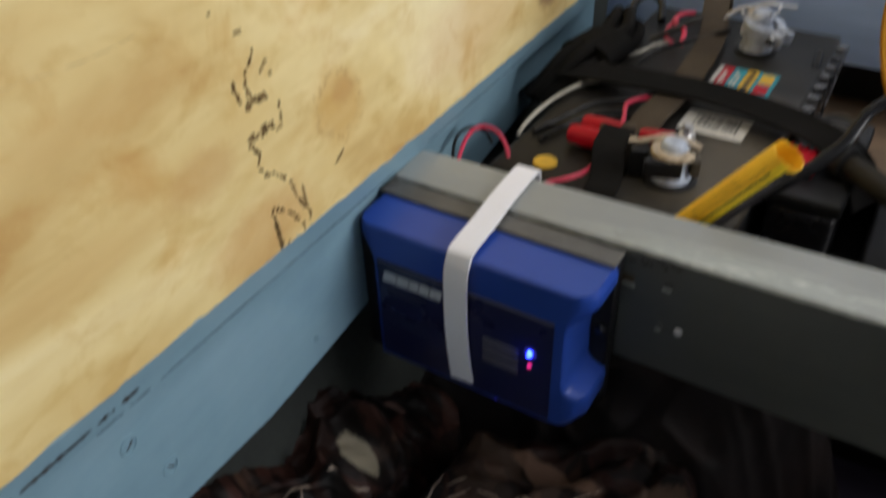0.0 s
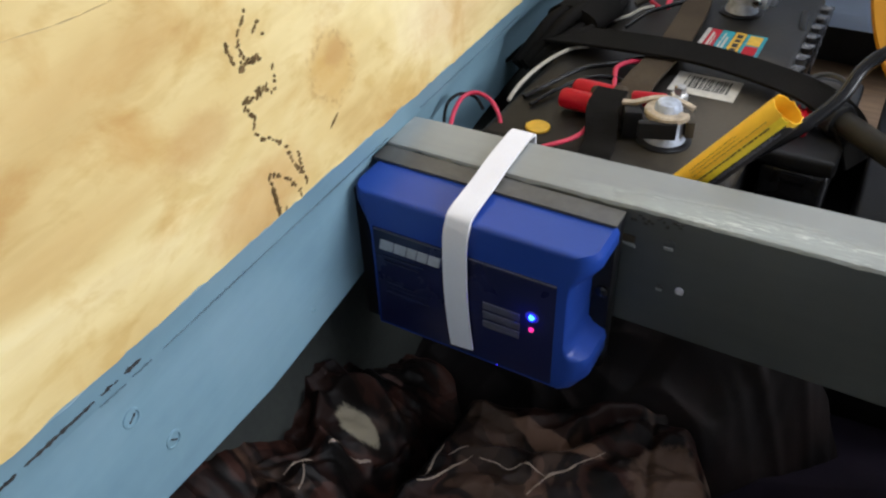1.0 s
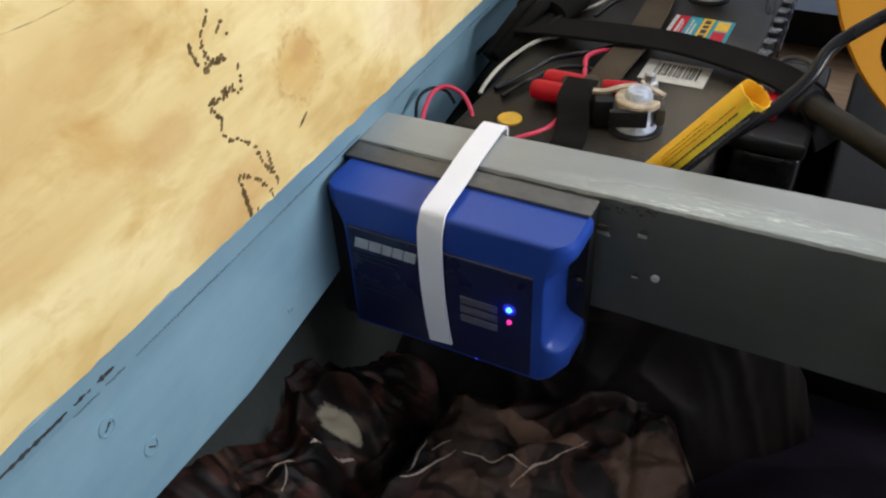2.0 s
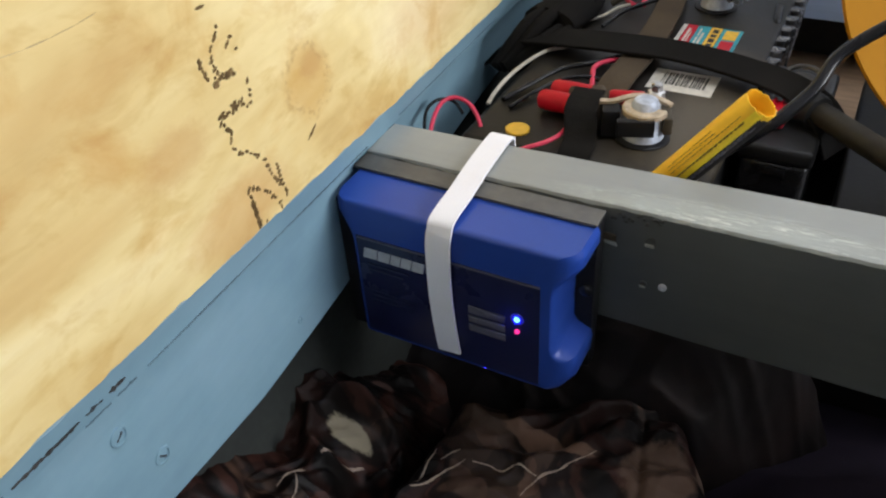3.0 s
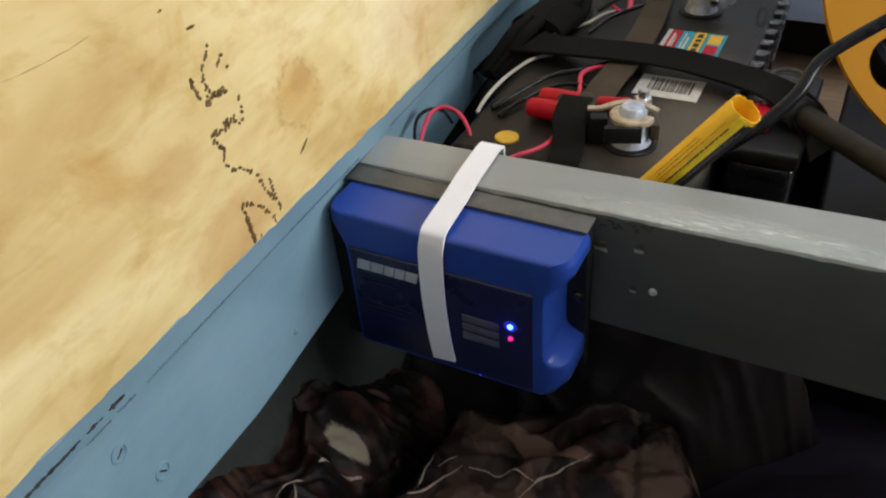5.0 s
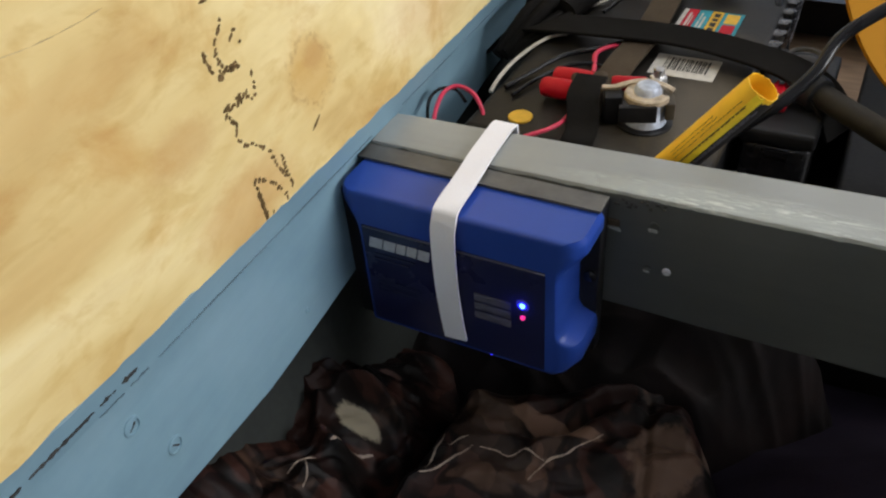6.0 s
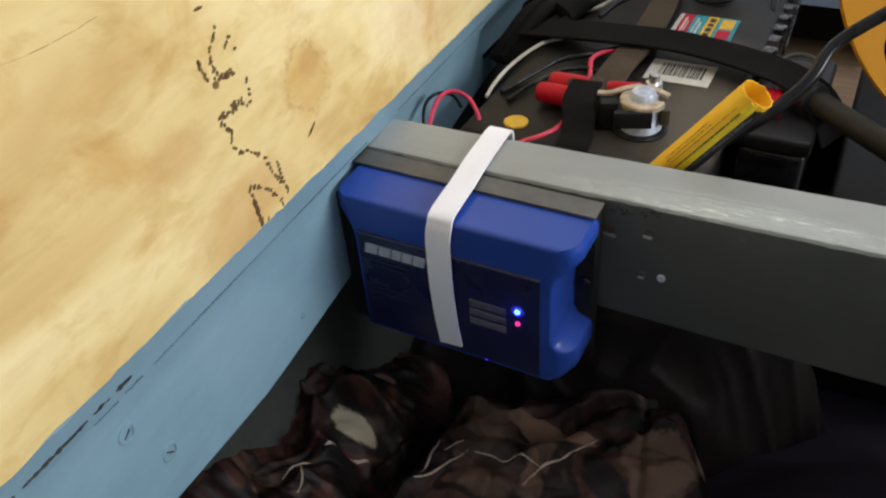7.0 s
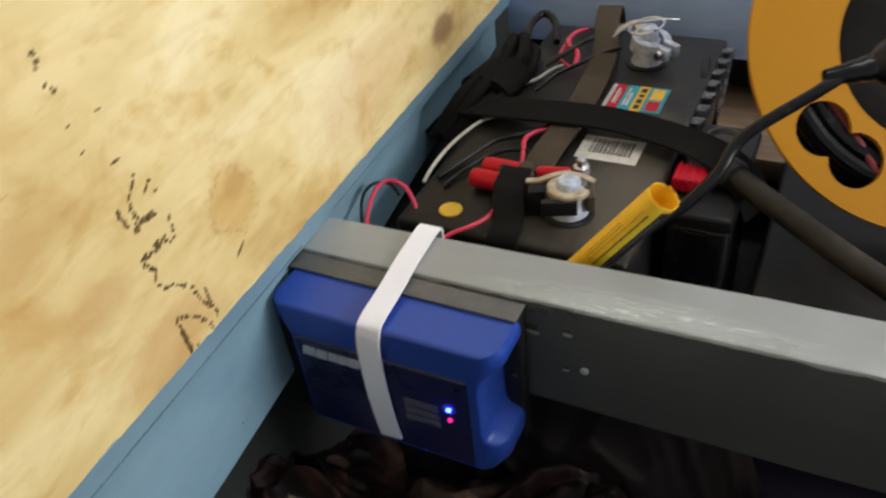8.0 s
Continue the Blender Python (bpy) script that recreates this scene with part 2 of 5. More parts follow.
# unseen room surfaces, kept pale so that bounced light fills the near faces
CABIN = worn("unseen_bounce_lining", (0.72, 0.73, 0.76), (0.68, 0.69, 0.72), (0.77, 0.78, 0.81), 0.8, patch=3)
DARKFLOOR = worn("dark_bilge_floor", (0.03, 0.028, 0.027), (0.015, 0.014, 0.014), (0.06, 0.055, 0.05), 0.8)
PLYEDGE = worn("plywood_edge", (0.42, 0.28, 0.14), (0.22, 0.13, 0.06), (0.62, 0.45, 0.25), 0.8, patch=90, stretch=(1, 0.1, 1))
# darkened board blue that paints the shade in the rail's seam
SEAMSHADE = worn("seam_shade_blue", (0.095, 0.150, 0.18), (0.06, 0.095, 0.115), (0.13, 0.20, 0.24), 0.8)
CAMO = camouflage("camouflage_print")
TWIG = worn("pale_twig_print", (0.25, 0.19, 0.145), (0.15, 0.11, 0.085), (0.33, 0.26, 0.20), 0.7, patch=150)
CHBLUE = worn("blue_plastic", (0.020, 0.062, 0.33), (0.017, 0.054, 0.30), (0.024, 0.070, 0.36), 0.34, grain=500, relief=0.08, speck=0.15)
CHDARK = worn("navy_label_film", (0.013, 0.017, 0.062), (0.010, 0.013, 0.048), (0.017, 0.022, 0.078), 0.28, grain=500, patch=6, relief=0.06, speck=0.15)
BLACK = worn("black_plastic", (0.015, 0.015, 0.016), (0.009, 0.009, 0.010), (0.023, 0.023, 0.022), 0.4, grain=350, relief=0.2, spec=0.2)
DUSTY = worn("dusty_black_plastic", (0.0115, 0.0102, 0.0085), (0.006, 0.0055, 0.005), (0.036, 0.031, 0.023), 0.45, grain=260, patch=14, spec=0.25)


def settle_dust(m, where, radii, amount):
    """Brown dust lying in one uneven patch."""
    tree = m.node_tree
    b = tree.nodes["Principled BSDF"]
    under = b.inputs["Base Color"].links[0].from_socket
    tree.links.new(mix(tree, under, (0.12, 0.098, 0.066), times(tree, spot(tree, where, radii, 1.2, 0.6), amount)), b.inputs["Base Color"])


settle_dust(DUSTY, (0.180, 0.160, 0.2885), (0.032, 0.060, 0.03), 0.65)
settle_dust(DUSTY, (0.150, 0.120, 0.2885), (0.045, 0.028, 0.03), 0.2)
settle_dust(DUSTY, (0.160, 0.270, 0.2885), (0.045, 0.030, 0.03), 0.5)
PLATE = worn("dark_grey_plate", (0.10, 0.096, 0.086), (0.07, 0.067, 0.062), (0.13, 0.124, 0.11), 0.5, patch=25)
WHITE = worn("white_webbing", (0.88, 0.87, 0.90), (0.84, 0.83, 0.86), (0.91, 0.90, 0.93), 0.85, grain=1400, relief=0.2, speck=0.2)
WEB = worn("black_webbing", (0.0095, 0.0088, 0.008), (0.006, 0.006, 0.005), (0.016, 0.0145, 0.013), 0.9, grain=700, relief=0.6, spec=0.08)
BROWNWEB = worn("brown_webbing", (0.066, 0.050, 0.034), (0.045, 0.034, 0.024), (0.090, 0.070, 0.048), 0.9, grain=700, relief=0.6, spec=0.15)
YELLOW = worn("yellow_card", (0.95, 0.55, 0.022), (0.92, 0.50, 0.018), (0.96, 0.60, 0.035), 0.5, patch=40, relief=0.08, speck=0.25)
REELYEL = worn("yellow_reel_plastic", (0.40, 0.172, 0.004), (0.385, 0.165, 0.004), (0.415, 0.18, 0.005), 0.55, patch=3, relief=0.05, spec=0.15, speck=0.12)
RED = worn("red_plastic", (0.50, 0.004, 0.018), (0.43, 0.003, 0.014), (0.56, 0.008, 0.026), 0.45, spec=0.25, relief=0.08, speck=0.2)
PINK = worn("pink_red_wire", (0.62, 0.03, 0.08), (0.52, 0.02, 0.06), (0.70, 0.05, 0.10), 0.45, relief=0.05)
CREAM = worn("cream_wire", (0.45, 0.42, 0.35), (0.35, 0.32, 0.26), (0.55, 0.52, 0.44), 0.6)
LEAD = worn("oxidised_lead", (0.52, 0.57, 0.66), (0.30, 0.33, 0.39), (0.75, 0.79, 0.86), 0.45, metal=0.25, patch=120, relief=0.5)
STEEL = worn("bright_steel", (0.62, 0.61, 0.60), (0.45, 0.44, 0.43), (0.72, 0.71, 0.70), 0.3, metal=1.0, patch=90)
BRASS = worn("cream_tarnished_brass", (0.56, 0.45, 0.31), (0.30, 0.22, 0.14), (0.72, 0.62, 0.47), 0.4, metal=0.35, patch=90)
HAIR = worn("veneer_split_brown", (0.50, 0.37, 0.17), (0.42, 0.30, 0.13), (0.56, 0.42, 0.21), 0.8)
SHINY = worn("shiny_black_plastic", (0.013, 0.013, 0.014), (0.008, 0.008, 0.009), (0.024, 0.023, 0.022), 0.22, patch=60)
GLOSS = worn("patchy_glossy_black", (0.05, 0.05, 0.054), (0.018, 0.018, 0.019), (0.16, 0.16, 0.17), 0.25, patch=70)
YELLOWLIT = worn("lit_yellow_card", (0.95, 0.70, 0.03), (0.92, 0.65, 0.025), (0.97, 0.75, 0.045), 0.45, patch=40, relief=0.08)
PRINTBROWN = worn("dark_brown_print", (0.12, 0.07, 0.015), (0.09, 0.05, 0.01), (0.16, 0.10, 0.025), 0.6)
PAPER = worn("label_paper", (0.62, 0.59, 0.52), (0.52, 0.49, 0.42), (0.68, 0.65, 0.58), 0.6, patch=60)
INK = worn("black_ink", (0.015, 0.013, 0.012), (0.01, 0.009, 0.008), (0.03, 0.026, 0.022), 0.6)
MARKER = worn("brown_marker", (0.14, 0.088, 0.036), (0.085, 0.053, 0.021), (0.24, 0.155, 0.068), 0.8, patch=200, spec=0.1)
PIPE = worn("grey_brown_hose", (0.023, 0.020, 0.0145), (0.012, 0.0105, 0.0078), (0.045, 0.038, 0.028), 0.6, patch=40, spec=0.3)
CABLE = worn("black_rubber_cable", (0.008, 0.008, 0.009), (0.006, 0.006, 0.006), (0.014, 0.014, 0.015), 0.25, relief=0.1, spec=0.22)
# near-black brown: the shade under beam and charger is in this colour
SHADECLOTH = worn("shaded_cloth", (0.006, 0.004, 0.004), (0.003, 0.002, 0.002), (0.013, 0.007, 0.006), 0.7, grain=500, patch=18, relief=0.2, spec=0.2)
NAVY = worn("navy_cloth", (0.012, 0.009, 0.016), (0.008, 0.006, 0.011), (0.018, 0.014, 0.024), 0.95, grain=600, relief=0.5, spec=0.1)
PRINT = worn("silver_print", (0.50, 0.51, 0.54), (0.45, 0.46, 0.48), (0.55, 0.56, 0.58), 0.5)
DIMPRINT = worn("grey_print", (0.10, 0.10, 0.135), (0.08, 0.08, 0.11), (0.12, 0.12, 0.16), 0.5)
FAINT = worn("faint_print", (0.016, 0.020, 0.055), (0.013, 0.017, 0.048), (0.019, 0.024, 0.062), 0.5)
DULLRED = worn("dull_red_rubber", (0.16, 0.012, 0.012), (0.11, 0.008, 0.008), (0.21, 0.018, 0.018), 0.6)
TEAL = worn("teal_print", (0.02, 0.30, 0.38), (0.015, 0.25, 0.32), (0.03, 0.35, 0.43), 0.5)
AMBER = worn("amber_print", (0.75, 0.45, 0.03), (0.68, 0.38, 0.02), (0.8, 0.5, 0.05), 0.5)


def lamp_material(name, colour, strength):
    m, tree, b = material(name, (0.1, 0.1, 0.1), 0.3)
    b.inputs["Emission Color"].default_value = (*colour, 1)
    b.inputs["Emission Strength"].default_value = strength
    return m


LEDBLUE = lamp_material("blue_led_lens", (0.005, 0.014, 1.0), 130.0)
LEDRED = lamp_material("red_led_lens", (1.0, 0.015, 0.26), 1.6)
LEDHALO = lamp_material("blue_led_bloom", (0.004, 0.006, 1.0), 0.32)
DIMGLOW = lamp_material("dim_blue_glow", (0.03, 0.02, 1.0), 3.0)


# ---- mesh helpers ----
BASE = {}


def finish(bm, name, mat, smooth=True):
    bmesh.ops.recalc_face_normals(bm, faces=bm.faces[:])
    me = bpy.data.meshes.new(name)
    bm.to_mesh(me)
    bm.free()
    for m in (mat if isinstance(mat, (list, tuple)) else (mat,)):
        me.materials.append(m)
    if smooth:
        for p in me.polygons:
            p.use_smooth = True
        me.set_sharp_from_angle(angle=radians(38))
    return me


def thing(name, base, label, category, group="", kind=""):
    ob = new(name)
    ob.empty_display_size = 0.02
    ob.location = base
    BASE[ob.name] = Vector(base)
    return tagged(ob, label, category, group, kind)


def part(name, bm, mat, parent, label=""):
    base = BASE[parent.name]
    bmesh.ops.translate(bm, verts=bm.verts[:], vec=-base)
    ob = new(name, finish(bm, name, mat))
    ob.parent = parent
    BASE[ob.name] = base
    return tagged(ob, label)


def solo(name, bm, mat, label, category, group="", kind="", base=None):
    lo = Vector(base) if base else sum((v.co for v in bm.verts), Vector()) / len(bm.verts)
    bmesh.ops.translate(bm, verts=bm.verts[:], vec=-lo)
    ob = new(name, finish(bm, name, mat))
    ob.location = lo
    BASE[ob.name] = lo
    return tagged(ob, label, category, group, kind)


def hexa(corners, bevel=0.0, segments=2):
    """A solid from 8 corners: 4 below, then 4 above, both in the same turn."""
    bm = bmesh.new()
    v = [bm.verts.new(c) for c in corners]
    for f in ((0, 3, 2, 1), (4, 5, 6, 7), (0, 1, 5, 4), (1, 2, 6, 5), (2, 3, 7, 6), (3, 0, 4, 7)):
        bm.faces.new([v[i] for i in f])
    if bevel:
        bmesh.ops.bevel(bm, geom=bm.edges[:], offset=bevel, segments=segments, profile=0.6, affect='EDGES')
    return bm


def box(lo, hi, bevel=0.0, segments=2, m=None):
    (a, b, c), (d, e, f) = lo, hi
    bm = hexa([(a, b, c), (d, b, c), (d, e, c), (a, e, c), (a, b, f), (d, b, f), (d, e, f), (a, e, f)], bevel, segments)
    if m is not None:
        bm.transform(m)
    return bm


def spline(points, steps=10):
    """Points on a smooth line through the given ones."""
    p = [Vector(q) for q in points]
    p = [2 * p[0] - p[1]] + p + [2 * p[-1] - p[-2]]
    out = []
    for i in range(1, len(p) - 2):
        for k in range(steps):
            t = k / steps
            a, b, c, d = p[i - 1:i + 3]
            out.append(0.5 * (2 * b + (c - a) * t + (2 * a - 5 * b + 4 * c - d) * t * t + (3 * b - a - 3 * c + d) * t ** 3))
    return out + [p[-2]]


def sweep(points, profile, up=(0, 0, 1), closed_ends=True):
    """A profile (side, up) pulled along points."""
    bm = bmesh.new()
    rings, up = [], Vector(up)
    n = len(points)
    for i, p in enumerate(points):
        d = (points[min(i + 1, n - 1)] - points[max(i - 1, 0)]).normalized()
        s = d.cross(up)
        s = s.normalized() if s.length > 1e-5 else Vector((1, 0, 0))
        u = s.cross(d).normalized()
        rings.append([bm.verts.new(p + s * a + u * b) for a, b in profile])
    k = len(profile)
    for a, b in zip(rings, rings[1:]):
        for i in range(k):
            bm.faces.new((a[i], a[(i + 1) % k], b[(i + 1) % k], b[i]))
    if closed_ends:
        bm.faces.new(rings[0])
        bm.faces.new(rings[-1][::-1])
    return bm


def ring(r, n=12, ry=None):
    return [(r * math.cos(2 * math.pi * i / n), (ry or r) * math.sin(2 * math.pi * i / n)) for i in range(n)]


def wire(points, r, steps=8, n=10):
    return sweep(spline(points, steps), ring(r, n))


def ribbon(points, w, th, steps=8, up=(0, 0, 1)):
    a, b = w / 2, th / 2
    return sweep(spline(points, steps), [(-a, -b * 0.6), (-a * 0.96, -b), (a * 0.96, -b), (a, -b * 0.6), (a, b * 0.6), (a * 0.96, b), (-a * 0.96, b), (-a, b * 0.6)], up)


def lathe(profile, where, axis=(0, 0, 1), n=24):
    """A turned body: rows of (radius, height) along the axis."""
    bm = bmesh.new()
    turn = Vector((0, 0, 1)).rotation_difference(Vector(axis)).to_matrix()
    rings = []
    for r, h in profile:
        rings.append([bm.verts.new(Vector(where) + turn @ Vector((r * math.cos(2 * math.pi * i / n), r * math.sin(2 * math.pi * i / n), h))) for i in range(n)])
    for a, b in zip(rings, rings[1:]):
        for i in range(n):
            bm.faces.new((a[i], a[(i + 1) % n], b[(i + 1) % n], b[i]))
    bm.faces.new(rings[0][::-1])
    bm.faces.new(rings[-1])
    return bm


def merge(*bms):
    out = bmesh.new()
    for bm in bms:
        me = bpy.data.meshes.new("tmp")
        bm.to_mesh(me)
        bm.free()
        out.from_mesh(me)
        bpy.data.meshes.remove(me)
    return out


# ---- the large structure ----
def board_x(y):
    return -0.003 - 0.12 * y


def lid_x(y, z):
    return 0.0085 - 0.135 * (y + 0.1162) - 0.2136 * (z - 0.4002)


def edge_z(y):
    """Height of the plywood's lower edge."""
    return 0.3365 - 0.0796 * y


def crack_z(y):
    return 0.3148 - 0.0865 * y


def rail_x(y, z):
    """The rail's leaning face between the joint and the plywood's edge."""
    f = max(0.0, (z - crack_z(y)) / (edge_z(y) - crack_z(y)))
    return board_x(y) + 0.0058 + (lid_x(y, edge_z(y)) - board_x(y) - 0.0064) * f


def side_board():
    bm = bmesh.new()
    rows = []
    for i in range(61):
        y = -0.80 + 1.38 * i / 60
        x, zt = board_x(y), crack_z(y)
        w = 0.0007 * noise.noise(Vector((3.1, y * 9, 0)))
        zb = 0.2345 + 0.16 * max(0.0, -0.15 - y) * (1 if y > -0.3 else 0.15 / (-0.15 - y)) + 0.0010 * noise.noise(Vector((0, y * 7, 0)))
        rows.append([bm.verts.new(p) for p in ((x - 0.036, y, zb), (x - 0.003, y, zb), (x + w, y, zb + 0.003), (x + w, y, zt - 0.0022), (x - 0.0022, y, zt), (x - 0.036, y, zt))])
    for a, b in zip(rows, rows[1:]):
        for k in range(6):
            bm.faces.new((a[k], a[(k + 1) % 6], b[(k + 1) % 6], b[k]))
    bm.faces.new(rows[0])
    bm.faces.new(rows[-1][::-1])
    return solo("side_board", bm, BLUE, "long blue-grey painted board along the compartment's side", "board", kind="structure")


def side_rail():
    """Painted rail between the board and the plywood, on which the plywood stands."""
    bm = bmesh.new()
    rows = []
    for i in range(241):
        y = -0.80 + 1.38 * i / 240
        z0, z1 = crack_z(y) + 0.0008, edge_z(y)
        x0, x1 = board_x(y) + 0.0058, lid_x(y, z1) - 0.0006
        j = 0.0012 * noise.noise(Vector((y * 60, 2, 0))) + 0.0007 * noise.noise(Vector((y * 190, 5, 0)))
        rows.append([bm.verts.new(p) for p in ((x0 - 0.036, y, z0), (x0 - 0.0035, y, z0), (x0 + 0.0002, y, z0 + 0.003), (x1, y, z1 - 0.001 + j), (x1 - 0.001, y, z1 + j), (x1 - 0.036, y, z1 - 0.001))])
    for a, b in zip(rows, rows[1:]):
        for k in range(6):
            bm.faces.new((a[k], a[(k + 1) % 6], b[(k + 1) % 6], b[k]))
    bm.faces.new(rows[0])
    bm.faces.new(rows[-1][::-1])
    return solo("side_rail", bm, BLUE, "blue-grey painted rail with a rough top edge", "rail", kind="structure")


def plywood_panel():
    """The raw sheet: a fine grid in front, thickness behind, a splintered lower edge."""
    bm = bmesh.new()
    ny, nz = 240, 8
    front, back = [], []
    for i in range(ny + 1):
        y = -0.80 + 1.38 * i / ny
        z0 = edge_z(y) + 0.0013 * noise.noise(Vector((y * 42, 0, 0))) + 0.0009 * noise.noise(Vector((y * 150, 7, 0)))
        col, colb = [], []
        for k in range(nz + 1):
            z = z0 + (0.95 - z0) * (k / nz) ** 1.6
            x = lid_x(y, z)
            col.append(bm.verts.new((x, y, z)))
            colb.append(bm.verts.new((x - 0.017, y, z + 0.002)))
        front.append(col)
        back.append(colb)
    for a, b, c, d in zip(front, front[1:], back, back[1:]):
        for k in range(nz):
            bm.faces.new((a[k], b[k], b[k + 1], a[k + 1]))
            bm.faces.new((c[k], c[k + 1], d[k + 1], d[k]))
        f = bm.faces.new((a[0], c[0], d[0], b[0]))
        f.material_index = 1
        bm.faces.new((a[nz], b[nz], d[nz], c[nz]))
    for a, c in ((front[0], back[0]), (front[-1], back[-1])):
        for k in range(nz):
            bm.faces.new((a[k], a[k + 1], c[k + 1], c[k]))
    return solo("plywood_panel", bm, (PLY, PLYEDGE), "raw honey-coloured plywood sheet with knots and marker scribbles", "plywood", kind="structure")


side_board()
side_rail()
plywood_panel()

# cross beam
beam = thing("cross_beam", (0.3, 0.02, 0.231), "grey-green painted timber crossbeam with worn top edge", "beam")
bm = bmesh.new()
rows = []
for i in range(161):
    x = -0.002 + 0.662 * (i / 160) ** 1.15
    zt, zb = 0.3165 + 0.016 * x + 0.0004 * noise.noise(Vector((x * 22, 1, 0))), 0.231 + 0.004 * x
    yb, yf = 0.040 + 0.006 * min(x, 0.3) / 0.3, 0.0008 * noise.noise(Vector((x * 14, 9, 0)))
    e = 0.0030 + 0.0016 * noise.noise(Vector((x * 55, 4, 0))) + 0.0010 * noise.noise(Vector((x * 140, 8, 0)))
    if i == 0:
        zt, yf, yb = zt - 0.004, yf + 0.003, yb - 0.003
    rows.append([bm.verts.new(p) for p in ((x, yf, zb), (x, yf, zt - e), (x, yf + 0.3 * e, zt - 0.3 * e), (x, yf + e, zt), (x, yb - 0.003, zt), (x, yb, zt - 0.003), (x, yb, zb))])
for a, b in zip(rows, rows[1:]):
    for k in range(7):
        f = bm.faces.new((a[k], a[(k + 1) % 7], b[(k + 1) % 7], b[k]))
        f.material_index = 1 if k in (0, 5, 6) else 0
bm.faces.new(rows[0])
bm.faces.new(rows[-1][::-1])
part("timber", bm, (GREY, GREYSHADE), beam)


def screw(parent, where, axis, r=0.0032, mat=STEEL, name="screw"):
    a = Vector(axis)
    head = part(name, lathe([(r * 1.0, -0.002), (r, 0.0002), (r * 0.8, 0.0008), (r * 0.25, 0.0010), (r * 0.12, 0.0004)], where, axis, 16), mat, parent)
    return head


screw(beam, (0.2031, -0.0006, 0.2682), (0, -1, 0), 0.0026, PRINT)
for px, pz, pr in ((0.1915, 0.2672, 0.0021), (0.1930, 0.2995, 0.0030)):
    part("plug", lathe([(pr, -0.002), (pr, 0.0002), (pr * 0.85, 0.0004), (pr * 0.5, 0.0003)], (px, -0.0006, pz), (0, -1, 0), 16), DULLGREY, beam, "dark sunken screw hole")
    part("chip", box((px - pr * 1.1, -0.0014, pz - pr * 1.25), (px + pr * 0.7, -0.0002, pz - pr * 0.45), 0.0005, 2), GREY, beam, "pale chipped paint at the hole")
part("chip", hexa([(0.1660, -0.0013, 0.2915), (0.1735, -0.0013, 0.2905), (0.1735, 0.001, 0.2905), (0.1660, 0.001, 0.2915), (0.1650, -0.0013, 0.2930), (0.1720, -0.0013, 0.2928), (0.1720, 0.001, 0.2928), (0.1650, 0.001, 0.2930)], 0.0004), GREY, beam, "pale chipped paint under the notch")
part("slot", box((0.163, -0.0012, 0.2935), (0.1725, 0.001, 0.2985), 0.0012), BROWNWEB, beam, "dark chipped notch in the paint")

# far board and the rest of the frame
for name, lo, hi, mat, label in (
        ("far_board", (-0.08, 0.53, 0.231), (0.70, 0.566, 0.335), FARBLUE, "pale blue painted board across the far end"),
        # unseen right_board, moved in close to keep side light off the floor
        ("right_board", (0.662, -0.80, 0.20), (0.698, 0.529, 0.340), BLUE, "unseen blue-grey board along the other side, placed to shade the floor"),
        ("near_board", (0.076, -0.836, 0.20), (0.661, -0.802, 0.335), BLUE, "blue-grey painted board across the near end"),
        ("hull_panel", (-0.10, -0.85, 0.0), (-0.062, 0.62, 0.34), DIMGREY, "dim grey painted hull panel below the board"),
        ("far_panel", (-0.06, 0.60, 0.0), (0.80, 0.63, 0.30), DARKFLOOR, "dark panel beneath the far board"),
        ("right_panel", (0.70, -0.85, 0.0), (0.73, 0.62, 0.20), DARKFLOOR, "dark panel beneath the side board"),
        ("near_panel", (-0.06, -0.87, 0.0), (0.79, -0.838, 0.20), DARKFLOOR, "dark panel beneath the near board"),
        ("floor", (-0.10, -0.87, -0.03), (0.82, 0.63, 0.05), DARKFLOOR, "dark floor of the compartment"),
        ("bunk_side", (0.70, -0.95, 0.30), (1.70, 1.10, 0.333), CABIN, "unseen pale bunk top beside the compartment"),
        ("bunk_end", (-0.12, 0.568, 0.30), (0.698, 1.10, 0.333), CABIN, "unseen pale bunk top beyond the compartment"),
        ("bunk_front", (-0.12, -1.50, 0.30), (1.70, -0.952, 0.333), CABIN, "unseen pale bunk top on the near side")):
    solo(name, box(lo, hi, 0.002), mat, label, name.replace("_", " "), kind="structure")
solo("floor_plank", box((0.10, 0.44, 0.14), (0.55, 0.599, 0.165), 0.003), OLDWOOD, "old brown plank under the far board", "plank", kind="structure")
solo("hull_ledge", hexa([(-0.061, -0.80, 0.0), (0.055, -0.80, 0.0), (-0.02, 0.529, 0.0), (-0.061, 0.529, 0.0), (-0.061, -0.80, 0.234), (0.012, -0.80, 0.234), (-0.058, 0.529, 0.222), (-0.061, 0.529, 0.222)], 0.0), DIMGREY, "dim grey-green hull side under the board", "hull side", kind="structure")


def wall(name, lo, hi, axis, hole=None):
    """An unseen cabin wall added to bounce light, with one opening if wanted."""
    if hole is None:
        solo(name, box(lo, hi), CABIN, "unseen pale wall that bounces light", "wall", kind="structure")
        return
    (a0, a1), (b0, b1), i, j = hole
    bms = []
    for k, (p, q) in enumerate((((lo[i], a0), (lo[j], hi[j])), ((a1, hi[i]), (lo[j], hi[j])), ((a0, a1), (lo[j], b0)), ((a0, a1), (b1, hi[j])))):
        l, h = list(lo), list(hi)
        l[i], h[i], l[j], h[j] = p[0], p[1], q[0], q[1]
        bms.append(box(l, h))
    solo(name, merge(*bms), CABIN, "unseen pale wall that bounces light, with an opening", "wall", kind="structure")


